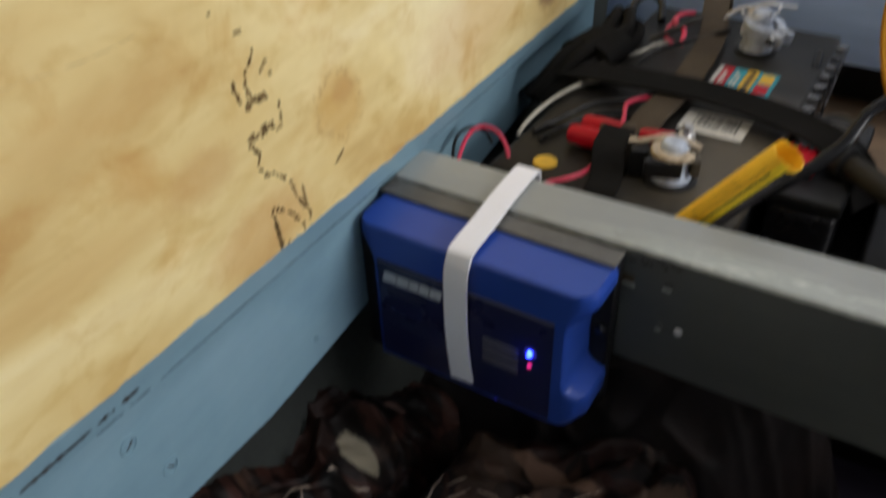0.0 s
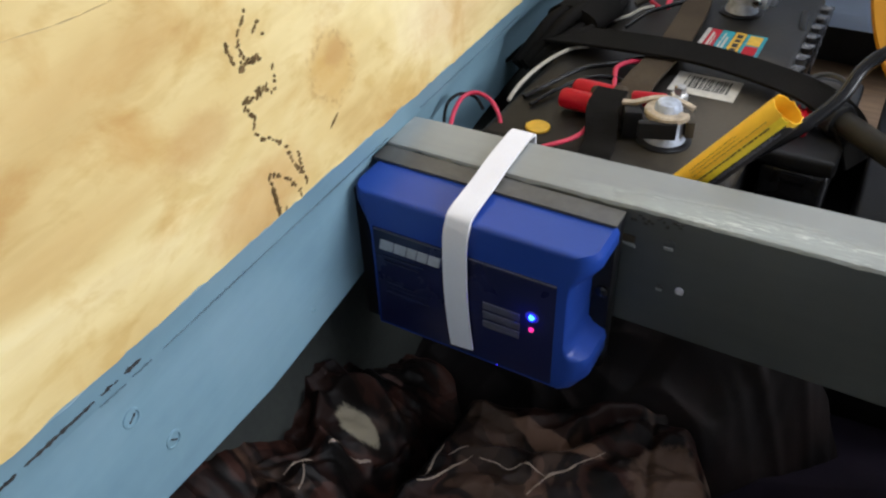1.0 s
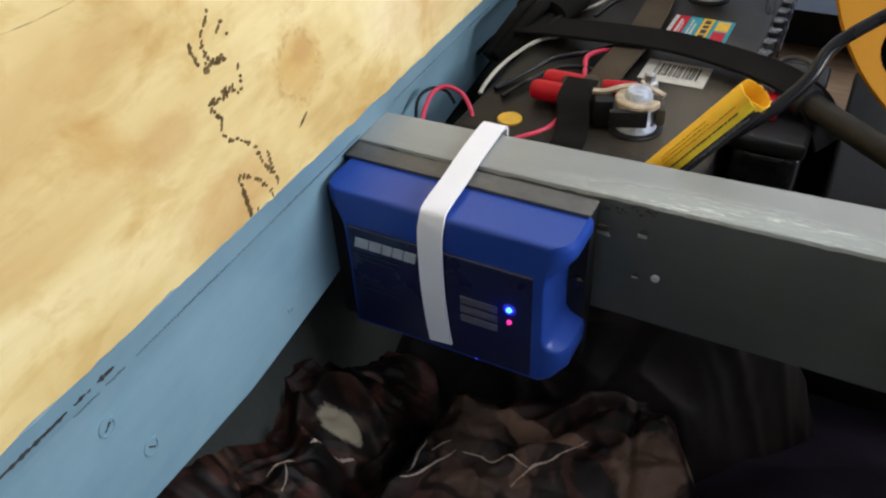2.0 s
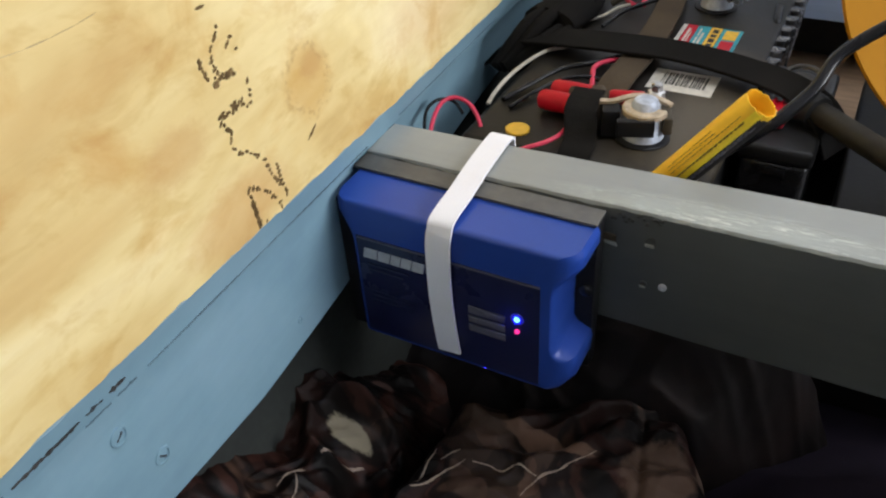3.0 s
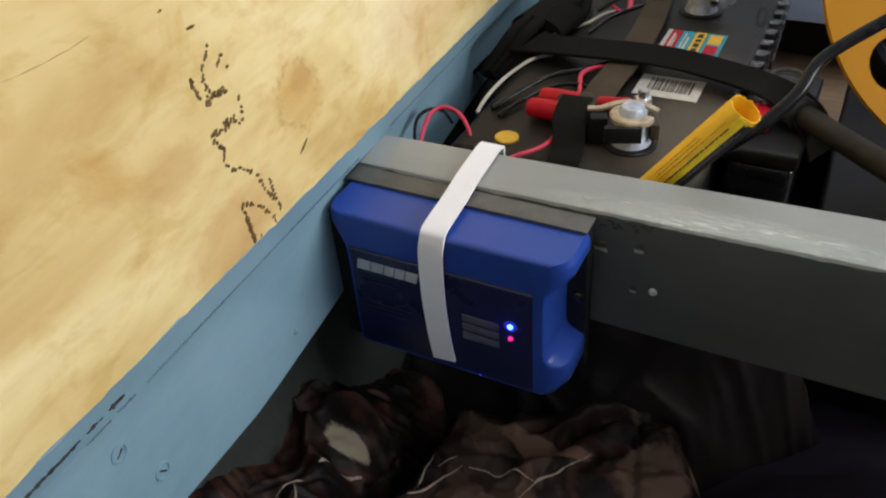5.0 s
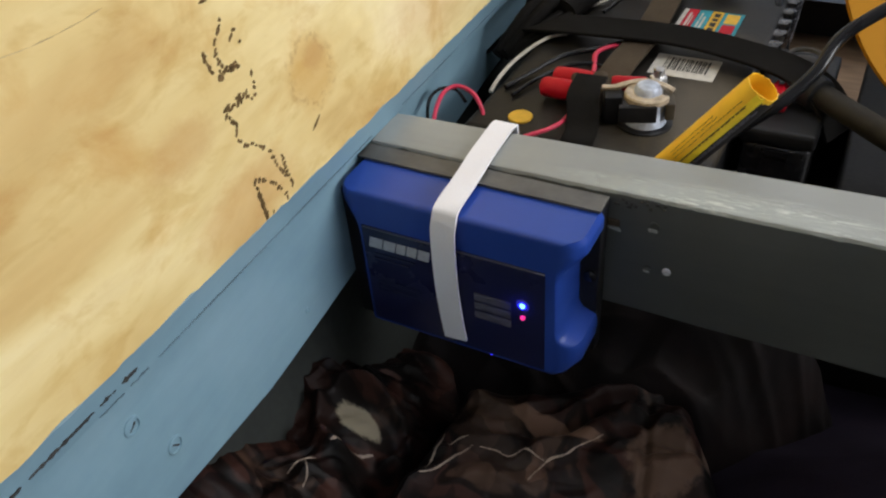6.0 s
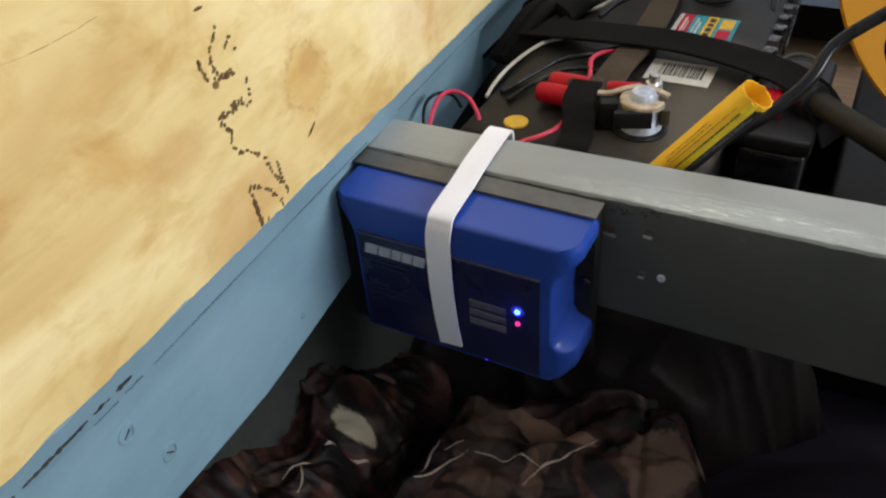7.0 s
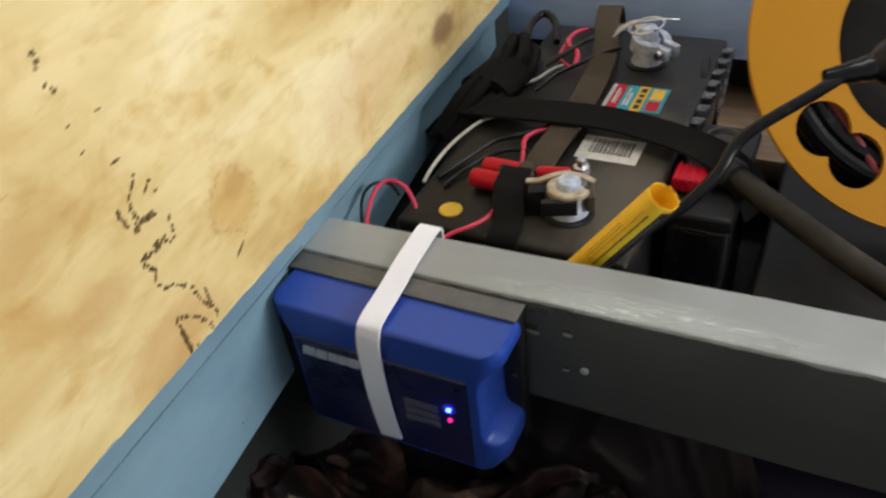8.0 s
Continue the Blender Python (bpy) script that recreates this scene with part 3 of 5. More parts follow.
wall("wall_west", (-0.34, -1.5, 0.0), (-0.26, 1.12, 1.95), 0)
wall("wall_south", (-0.34, -1.58, 0.0), (1.78, -1.501, 1.95), 1)
wall("wall_north", (-0.34, 1.121, 0.0), (1.78, 1.20, 1.95), 1)
wall("wall_east", (1.701, -1.5, 0.0), (1.78, 1.12, 1.95), 0, ((-0.06, 0.70), (0.58, 1.16), 1, 2))
wall("ceiling", (-0.34, -1.58, 1.951), (1.78, 1.20, 2.0), 2, ((0.32, 0.92), (0.10, 0.70), 0, 1))

# ---- battery charger ----
charger = thing("battery_charger", (0.083, 0.0, 0.20), "blue and black marine battery charger hanging on the crossbeam", "battery charger")
part("back_plate", box((0.0005, -0.0135, 0.196), (0.1655, -0.001, 0.3125), 0.0015), BLACK, charger, "black mounting plate")
part("top_plate", box((0.0005, -0.0175, 0.3130), (0.1655, -0.0012, 0.3150), 0.0006), PLATE, charger, "dull dark grey flange")
# added black block; fills the dark band between charger and side board
part("gap_block", box((0.0020, -0.0430, 0.2000), (0.0215, -0.0012, 0.3070), 0.002), BLACK, charger, "black block filling the dark band beside the side board")
OUT = [(0.018, 0.203), (0.150, 0.203), (0.160, 0.2065), (0.1662, 0.215), (0.1668, 0.2270), (0.1655, 0.2310), (0.1570, 0.2350), (0.1538, 0.2400), (0.1535, 0.280), (0.1555, 0.287), (0.1625, 0.2945), (0.1668, 0.3010), (0.1668, 0.308), (0.1645, 0.3126),
       (0.0055, 0.3126), (0.0032, 0.308), (0.0032, 0.301), (0.0075, 0.2945), (0.0145, 0.287), (0.0165, 0.280), (0.0162, 0.2400), (0.0160, 0.2350), (0.0158, 0.2310), (0.0156, 0.227), (0.0156, 0.215), (0.0162, 0.2065)]


def shell_mesh():
    """The moulded cover: waisted sides, upright front corners rounded wide, a tight edge along top and bottom."""
    bm = bmesh.new()
    depth, wide, tight = 0.0372, 0.0135, 0.0030
    n = len(OUT)
    fine = []
    for i in range(n):
        (a, b), (c, d) = OUT[i], OUT[(i + 1) % n]
        fine += [(a + (c - a) * k / 3, b + (d - b) * k / 3) for k in range(3)]
    rings = []
    steps = [0.0, 0.012, depth - wide] + [depth - wide + wide * math.sin(math.pi / 2 * k / 12) for k in range(1, 13)]
    for d in steps:
        u = max(0.0, (d - depth + wide) / wide)
        v = max(0.0, (d - depth + tight) / tight)
        row = []
        for a, b in fine:
            front = min(0.1515, max(0.0185, a))
            x = a + (front - a) * (1 - math.sqrt(max(0.0, 1 - u * u)))
            h = 0.2577 + (b - 0.2577) * (1 - 0.0030 / 0.0555 * (1 - math.sqrt(max(0.0, 1 - v * v))))
            row.append(bm.verts.new((x, -0.0136 - d, h)))
        rings.append(row)
    m = len(fine)
    for a, b in zip(rings, rings[1:]):
        for k in range(m):
            bm.faces.new((a[k], a[(k + 1) % m], b[(k + 1) % m], b[k]))
    bm.faces.new(rings[0])
    bm.faces.new(rings[-1][::-1])
    return bm


shell = part("shell", shell_mesh(), CHBLUE, charger, "glossy deep blue plastic shell")
part("label_panel", box((0.0200, -0.0511, 0.2068), (0.1455, -0.0495, 0.2880), 0.0004), CHDARK, charger, "dark navy label panel")
part("trim_line", box((0.0215, -0.0522, 0.2868), (0.1455, -0.0511, 0.2876), 0.0), DIMPRINT, charger, "thin grey line")
# brand print as plain bars
x = 0.0245
for w, zz in ((0.0100, 0.0), (0.0090, 0.0), (0.0070, 0.0), (0.0075, 0.0), (0.0085, 0.0)):
    part("print_bar", box((x, -0.0519, 0.2715), (x + w, -0.0510, 0.2797), 0.0004, 1, Matrix.Translation((x, 0, 0.2735)) @ Matrix(((1, 0, 0.22, 0), (0, 1, 0, 0), (0, 0, 1, 0), (0, 0, 0, 1))) @ Matrix.Translation((-x, 0, -0.2735))), PRINT, charger, "pale printed bar")
    x += w + 0.0005
for k in range(3):
    z = 0.2545 - 0.0075 * k
    part("legend_bar", box((0.0985, -0.0520, z - 0.0028), (0.1235, -0.0511, z + 0.0028), 0.0005), DIMPRINT, charger, "grey printed legend bar")
for z, w in ((0.266, 0.030), (0.262, 0.026), (0.243, 0.034), (0.239, 0.030), (0.235, 0.032)):
    part("small_print", box((0.027, -0.0518, z), (0.027 + w, -0.0510, z + 0.0014)), FAINT, charger, "faint printed line")


def led(parent, where, r, mat, label):
    part("led", lathe([(r, -0.0005), (r, 0.0006), (r * 0.75, 0.0015), (r * 0.3, 0.0020)], where, (0, -1, 0), 16), mat, parent, label)


# added glowing disc that imitates the lens bloom round the blue LED
part("led_bloom", lathe([(0.0044, 0.0), (0.0043, 0.0003), (0.0036, 0.0005)], (0.1312, -0.0511, 0.2580), (0, -1, 0), 20), LEDHALO, charger, "glowing disc standing in for the bloom round the blue indicator")
led(charger, (0.1312, -0.0511, 0.2580), 0.0019, LEDBLUE, "lit blue indicator")
led(charger, (0.1313, -0.0511, 0.2480), 0.0016, LEDRED, "lit magenta-red indicator")
# dim blue glowing dome added at the shell's lower edge
led(charger, (0.1083, -0.0490, 0.2055), 0.0012, DIMGLOW, "small dim blue glowing dome")
for z in (0.262,):
    part("bolt", lathe([(0.004, 0), (0.004, 0.002), (0.0026, 0.003)], (0.1605, -0.0135, z), (0, -1, 0), 12), SHINY, charger, "dark mounting bolt")

# white strap over the beam and round the charger
SY = [(0.078, 0.0475, 0.285), (0.078, 0.0480, 0.312), (0.0780, 0.0445, 0.3200), (0.0790, 0.020, 0.3203), (0.0803, 0.000, 0.3198), (0.0815, -0.020, 0.3180), (0.0828, -0.047, 0.3163), (0.0828, -0.0530, 0.3105), (0.0815, -0.0545, 0.297), (0.0812, -0.0545, 0.262), (0.0828, -0.0542, 0.232), (0.0845, -0.0536, 0.2135)]


def strap_mesh():
    pts = spline(SY, 8)
    bm = bmesh.new()
    rings = []
    n = len(pts)
    for i, p in enumerate(pts):
        d = (pts[min(i + 1, n - 1)] - pts[max(i - 1, 0)]).normalized()
        s = Vector((1, 0, 0))
        s = (s - d * s.dot(d)).normalized()
        u = d.cross(s).normalized()
        w, th = 0.0080, 0.0009
        rings.append([bm.verts.new(p + s * a + u * b) for a, b in ((-w, -th), (w, -th), (w, th), (-w, th))])
    for a, b in zip(rings, rings[1:]):
        for k in range(4):
            bm.faces.new((a[k], a[(k + 1) % 4], b[(k + 1) % 4], b[k]))
    bm.faces.new(rings[0])
    bm.faces.new(rings[-1][::-1])
    return bm


solo("hook_and_loop_strap", strap_mesh(), WHITE, "white hook-and-loop strap tied over beam and charger", "strap")

# ---- main battery ----
battery = thing("lead_battery", (0.115, 0.28, 0.05), "dusty black marine lead-acid battery with corroded terminals", "battery")
part("case", box((0.028, 0.086, 0.05), (0.203, 0.452, 0.272), 0.006, 3), BLACK, battery)
part("lid", box((0.025, 0.083, 0.2725), (0.206, 0.455, 0.2885), 0.005, 3), DUSTY, battery, "dusty dark lid")
part("barcode_label", box((0.128, 0.205, 0.2887), (0.179, 0.241, 0.2891), 0.0), PAPER, battery, "cream paper barcode label")
random.seed(4)
x = 0.137
while x < 0.172:
    w = random.choice((0.0005, 0.0008, 0.0012, 0.0017))
    part("print_bar", box((x, 0.215, 0.2892), (x + w, 0.2365, 0.2893)), INK, battery)
    x += w + random.choice((0.0006, 0.0009, 0.0014))
for x0, x1, mat in ((0.125, 0.1285, PAPER), (0.129, 0.138, RED), (0.1385, 0.1495, TEAL), (0.150, 0.1595, AMBER), (0.160, 0.177, TEAL)):
    part("label_panel", box((x0, 0.290, 0.2887), (x1, 0.336, 0.2891)), mat, battery)
part("label_spot", box((0.163, 0.293, 0.2892), (0.174, 0.310, 0.2894), 0.0), RED, battery)
part("label_spot", box((0.163, 0.313, 0.2892), (0.174, 0.333, 0.2894), 0.0), AMBER, battery)
for x0, y0, x1, y1, mat in ((0.1315, 0.300, 0.1335, 0.328, PAPER), (0.1345, 0.300, 0.1355, 0.322, PAPER), (0.1415, 0.298, 0.1430, 0.312, PAPER), (0.1415, 0.315, 0.1430, 0.330, PAPER), (0.1445, 0.298, 0.1465, 0.322, PAPER),
                           (0.1525, 0.294, 0.1575, 0.301, INK), (0.1525, 0.304, 0.1575, 0.312, INK), (0.1525, 0.315, 0.1575, 0.321, INK), (0.1525, 0.324, 0.1575, 0.332, INK)):
    part("print_bar", box((x0, y0, 0.2892), (x1, y1, 0.2893)), mat, battery)
part("charge_eye", lathe([(0.0092, 0), (0.0092, 0.0012), (0.0085, 0.0018)], (0.0622, 0.1058, 0.2885), (0, 0, 1), 28), AMBER, battery, "round amber sticker")


def arc_clamp(m, r0, r1, a0, a1, z0, z1, n=20):
    """A C-shaped clamp round a post."""
    bm = bmesh.new()
    rings = []
    for i in range(n + 1):
        a = radians(a0 + (a1 - a0) * i / n)
        c, s = math.cos(a), math.sin(a)
        rings.append([bm.verts.new(m @ Vector((c * r, s * r, z))) for r, z in ((r0, z0), (r1, z0), (r1, z1 - 0.001), (r1 - 0.001, z1), (r0, z1))])
    for a, b in zip(rings, rings[1:]):
        for k in range(5):
            bm.faces.new((a[k], a[(k + 1) % 5], b[(k + 1) % 5], b[k]))
    bm.faces.new(rings[0])
    bm.faces.new(rings[-1][::-1])
    return bm


def terminal(x, y, turn, tall, clamped=True):
    m = Matrix.Translation((x, y, 0.2885)) @ Matrix.Rotation(radians(turn), 4, 'Z')
    k = tall
    t = part("terminal", lathe([(0.0150, 0.0012), (0.0146, 0.003 * k), (0.0130, 0.005 * k), (0.0120, 0.016 * k), (0.0098, 0.0165 * k), (0.0094, 0.0225 * k), (0.0078, 0.0248 * k), (0.004, 0.0258 * k)], (x, y, 0.2885), (0, 0, 1), 28), LEAD, battery, "pale blue-grey corroded lead terminal")
    part("collar", lathe([(0.0195, 0), (0.0195, 0.0012), (0.0180, 0.0022), (0.0152, 0.0022)], (x, y, 0.2885), (0, 0, 1), 32), BLACK, t, "black ring round the post")
    if not clamped:
        return t
    part("clamp", arc_clamp(m, 0.0092, 0.0160, 50, 335, 0.0168 * k, 0.0205 * k), BRASS, t, "cream brass cable clamp")
    part("clamp_jaw", ribbon([m @ Vector(p) for p in ((-0.031, 0.010, 0.0190 * k), (-0.022, 0.009, 0.0195 * k), (-0.013, 0.012, 0.0205 * k), (-0.002, 0.0155, 0.0205 * k), (0.010, 0.014, 0.0190 * k), (0.019, 0.009, 0.0170 * k))], 0.0050, 0.0022, 6), BRASS, t, "cream brass clamp arm")
    part("clamp_cheek", box((0.012, -0.010, 0.0060 * k), (0.019, 0.008, 0.0165 * k), 0.002, 2, m), DUSTY, t, "dusty black clamp cheek")
    part("clamp_foot", box((-0.030, -0.004, 0.0010), (-0.0165, 0.012, 0.0185 * k), 0.003, 2, m), BLACK, t, "black clamp foot")
    part("clamp_band", box((-0.020, -0.0178, 0.0080 * k), (0.006, -0.0122, 0.0180 * k), 0.001, 2, m), BLACK, t, "black clamp bar")
    stud = Vector((0.1470, 0.1665, 0.2885))
    part("stud", lathe([(0.0045, 0), (0.0045, 0.0125), (0.0066, 0.0126), (0.0066, 0.0185), (0.0058, 0.019), (0.0042, 0.0192), (0.0042, 0.0245), (0.003, 0.0255)], stud, (0, 0, 1), 6), STEEL, t, "steel stud with nut")
    return t


terminal(0.1490, 0.1300, 20, 1.22)
far_post = terminal(0.1420, 0.3850, -10, 1.5, False)
FM = Matrix.Translation((0.1420, 0.3850, 0.2885)) @ Matrix.Rotation(radians(-25), 4, 'Z') @ Matrix.Rotation(radians(9), 4, 'Y')
part("clamp", arc_clamp(FM, 0.0112, 0.0185, 30, 330, 0.016, 0.029), LEAD, far_post, "pale corroded lead clamp")
part("clamp_ear", box((0.010, -0.010, 0.0165), (0.027, -0.003, 0.0285), 0.002, 2, FM), LEAD, far_post, "pale corroded clamp ear")
part("clamp_ear", box((0.010, 0.003, 0.0165), (0.027, 0.010, 0.0285), 0.002, 2, FM), LEAD, far_post, "pale corroded clamp ear")
part("clamp_bolt", lathe([(0.0045, 0), (0.0045, 0.004), (0.0028, 0.0045), (0.0028, 0.030), (0.002, 0.031)], FM @ Vector((0.020, -0.016, 0.0225)), FM.to_3x3() @ Vector((0, 1, 0)), 6), STEEL, far_post, "steel clamp bolt")
part("cable_lug", ribbon([FM @ Vector(p) for p in ((-0.014, 0.004, 0.028), (-0.022, 0.006, 0.030), (-0.031, 0.004, 0.026), (-0.040, 0.000, 0.017))], 0.013, 0.003, 6), BRASS, far_post, "tarnished cream cable lug")
for k in range(8):
    y = 0.262 + 0.0235 * k
    part("rib", hexa([(0.2040, y, 0.21), (0.2080, y, 0.21), (0.2095, y + 0.013, 0.21), (0.2040, y + 0.013, 0.21), (0.2040, y, 0.2870), (0.2125, y, 0.2870), (0.2165, y + 0.014, 0.2860), (0.2040, y + 0.014, 0.2870)], 0.0018), GLOSS, battery, "glossy black rib with paler patches")
ringpts = [Vector((0.140 + 0.016 * math.cos(a), 0.385 + 0.014 * math.sin(a), 0.326 + 0.004 * math.sin(a + 1))) for a in [2 * math.pi * i / 28 for i in range(29)]]
part("wire_clip", sweep(ringpts, ring(0.0012, 8)), STEEL, battery, "bent bright steel wire clip")
part("wire_clip", wire([(0.112, 0.372, 0.318), (0.125, 0.384, 0.326), (0.150, 0.392, 0.330), (0.168, 0.398, 0.329)], 0.0012), STEEL, battery, "bent bright steel wire clip")

# ---- black box and low case beside the battery ----
second = thing("black_box", (0.235, 0.26, 0.05), "glossy black plastic box beside the battery", "plastic box")
part("case", box((0.212, 0.170, 0.05), (0.260, 0.303, 0.2645), 0.005, 3), SHINY, second)
part("lid", box((0.2095, 0.1675, 0.265), (0.2625, 0.306, 0.278), 0.004, 3), BLACK, second)
part("lid_latch", box((0.226, 0.1655, 0.255), (0.246, 0.1682, 0.2635), 0.001), SHINY, second)
cap2 = thing("terminal_cover", (0.2225, 0.205, 0.2782), "ribbed red rubber terminal cover on the black box", "terminal cover")
part("cover", box((0.2100, 0.193, 0.2783), (0.2360, 0.217, 0.2915), 0.004, 3), RED, cap2)
for k in range(4):
    part("grip_rib", box((0.2125 + 0.0056 * k, 0.1918, 0.2795), (0.2147 + 0.0056 * k, 0.2182, 0.2925), 0.0008), RED, cap2)
low = thing("low_case", (0.37, 0.28, 0.05), "dusty dark brown case standing low in the compartment", "case")
part("case", box((0.285, 0.150, 0.05), (0.455, 0.430, 0.205), 0.006, 3), DUSTY, low)
part("lid", box((0.282, 0.147, 0.2055), (0.458, 0.433, 0.220), 0.005, 3), DUSTY, low)

# ---- straps, cables and the label sleeve ----
belt = thing("hold_down_strap", (0.12, 0.25, 0.289), "black webbing hold-down strap across the battery", "strap")
part("webbing", ribbon([(-0.030, 0.262, 0.262), (-0.004, 0.257, 0.288), (0.03, 0.249, 0.298), (0.09, 0.246, 0.303), (0.14, 0.250, 0.302), (0.19, 0.243, 0.300), (0.235, 0.228, 0.297), (0.262, 0.214, 0.285), (0.275, 0.208, 0.262)], 0.036, 0.003), WEB, belt)
solo("carry_strap", ribbon([(0.108, 0.168, 0.2930), (0.110, 0.195, 0.2985), (0.112, 0.230, 0.2985), (0.112, 0.268, 0.2965), (0.105, 0.366, 0.298), (0.084, 0.450, 0.300), (0.078, 0.487, 0.299), (0.075, 0.512, 0.27)], 0.025, 0.0025), BROWNWEB, "brown webbing carrying strap along the battery", "strap")

sleeve = thing("label_sleeve", (0.20, 0.055, 0.31), "yellow and black warning label rolled round a cable", "warning label")
A, B = Vector((0.1890, 0.0650, 0.3065)), Vector((0.2305, 0.0660, 0.3635))
AX = (B - A).normalized()
A = A - AX * 0.024


def roll_mesh(r0, a0, a1, th, s0, s1, n=40):
    bm = bmesh.new()
    s = AX.cross(Vector((0, 0, 1))).normalized()
    u = s.cross(AX)
    L = (B - A).length
    grid = []
    for i in range(n + 1):
        a = radians(a0 + (a1 - a0) * i / n)
        col = []
        for k in range(7):
            f = s0 + (s1 - s0) * k / 6
            turn = math.degrees(a) % 360
            rag = (0.0016 * noise.noise(Vector((i * 0.35, 0, 3))) - (0.0045 if 84 < turn < 104 else 0.0)) if k == 6 else 0
            rr = r0 + 0.0008 * math.sin(a * 2 + 0.6) - 0.0009 * i / n
            p = A + AX * (L * f + rag) + (s * math.cos(a) + u * math.sin(a)) * rr
            q = A + AX * (L * f + rag) + (s * math.cos(a) + u * math.sin(a)) * (rr - th)
            col.append((bm.verts.new(p), bm.verts.new(q)))
        grid.append(col)
    for a, b in zip(grid, grid[1:]):
        for k in range(6):
            bm.faces.new((a[k][0], b[k][0], b[k + 1][0], a[k + 1][0]))
            bm.faces.new((a[k][1], a[k + 1][1], b[k + 1][1], b[k][1]))
        bm.faces.new((a[6][0], b[6][0], b[6][1], a[6][1]))
        bm.faces.new((a[0][0], a[0][1], b[0][1], b[0][0]))
    for col in (grid[0], grid[-1]):
        for k in range(6):
            bm.faces.new((col[k][0], col[k + 1][0], col[k + 1][1], col[k][1]))
    return bm


part("yellow_roll", roll_mesh(0.0114, 10, 366, 0.0005, 0.0, 1.0, 72), YELLOW, sleeve)
# same card as the roll, its colour brightened where it faces the light
part("yellow_flap", roll_mesh(0.0119, -17, 14, 0.0005, 0.0, 0.992, 12), YELLOWLIT, sleeve, "overlapping yellow flap, painted brighter for the light it catches")
part("black_flap", roll_mesh(0.0120, -84, -16, 0.0005, 0.0, 0.965, 16), INK, sleeve, "black lower flap with fine print")
random.seed(11)
for a, mat in ((44, PRINTBROWN), (33, PRINTBROWN), (22, PRINTBROWN), (3, PRINTBROWN), (-28, DIMPRINT), (-36, DIMPRINT)):
    f = 0.30
    while f < (0.86 if a < 25 else 0.70):
        w = random.uniform(0.015, 0.05)
        part("print_line", roll_mesh(0.0122 if a < 12 else 0.0117, a, a + 4.0, 0.0003, f, min(f + w, 0.93), 2), mat, sleeve)
        f += w + random.uniform(0.008, 0.016)
extension = thing("extension_cable", (0.25, 0.10, 0.33), "thick black rubber extension cable with moulded plug", "cable")
part("cord", wire([(0.2080, 0.0800, 0.3150), (0.2180, 0.0840, 0.3230), (0.236, 0.09, 0.339), (0.244, 0.098, 0.346), (0.254, 0.112, 0.356), (0.264, 0.133, 0.372), (0.300, 0.152, 0.398), (0.318, 0.170, 0.408)], 0.0041), CABLE, extension)
part("plug", lathe([(0.0052, -0.012), (0.0062, 0.0), (0.0075, 0.004), (0.0068, 0.007), (0.0085, 0.012), (0.0078, 0.016), (0.0140, 0.024), (0.0165, 0.030), (0.0170, 0.056), (0.0150, 0.060)], (0.313, 0.165, 0.4055), (0.86, 0.48, 0.12), 20), CABLE, extension, "moulded black plug")
hose = thing("grey_hose", (0.31, 0.16, 0.28), "stiff grey-brown hose lying across the batteries", "hose")
part("tube", wire([(0.252, 0.212, 0.290), (0.262, 0.204, 0.290), (0.310, 0.160, 0.290), (0.363, 0.118, 0.288), (0.45, 0.045, 0.292), (0.56, -0.02, 0.326), (0.64, -0.06, 0.349), (0.69, -0.085, 0.352)], 0.0088, 8, 16), PIPE, hose)
part("end_collar", lathe([(0.0100, 0.0), (0.0128, 0.001), (0.0132, 0.010), (0.0122, 0.014), (0.0106, 0.0145)], (0.246, 0.217, 0.290), (0.74, -0.67, 0.0), 20), BLACK, hose, "black end collar")

# ---- camouflage cloth ----
def cloth(name, x0, x1, y0, y1, nx, ny, height, mat, label, category):
    bm = bmesh.new()
    g = [[bm.verts.new((x0 + (x1 - x0) * i / nx, y0 + (y1 - y0) * j / ny, 0)) for j in range(ny + 1)] for i in range(nx + 1)]
    for i in range(nx):
        for j in range(ny):
            bm.faces.new((g[i][j], g[i + 1][j], g[i + 1][j + 1], g[i][j + 1]))
    for col in g:
        for v in col:
            v.co.z = height(v.co.x, v.co.y)
    for v in bm.verts:
        if v.is_boundary:
            v.co.z = 0.0505
    return solo(name, bm, mat, label, category)


def hill(x, y, cx, cy, rx, ry, h):
    d = ((x - cx) / rx) ** 2 + ((y - cy) / ry) ** 2
    return h * math.exp(-d * d * 0.6 - d * 0.4)


def folds(x, y, f, seed):
    w = Vector((x * f + 1.7 * noise.noise(Vector((x * f * 0.5, y * f * 0.5, seed))), y * f + 1.7 * noise.noise(Vector((x * f * 0.5, y * f * 0.5, seed + 9))), seed))
    return 1 - 2 * abs(noise.noise(w))


def crumple(x, y, k=1.0):
    return k * (0.0105 * folds(x, y, 16, 1.0) + 0.0062 * folds(x, y, 30, 4.0) + 0.0016 * folds(x, y, 70, 7.0))


def sheet(x0, x1, y0, y1, nx, ny, height):
    bm = bmesh.new()
    g = [[bm.verts.new((x, y, height(x, y))) for y in [y0 + (y1 - y0) * j / ny for j in range(ny + 1)]] for x in [x0 + (x1 - x0) * i / nx for i in range(nx + 1)]]
    for i in range(nx):
        for j in range(ny):
            bm.faces.new((g[i][j], g[i + 1][j], g[i + 1][j + 1], g[i][j + 1]))
    return bm


def ease(v, a, b):
    """0 at a, 1 at b, smooth between."""
    f = min(1.0, max(0.0, (v - a) / (b - a)))
    return f * f * (3 - 2 * f)


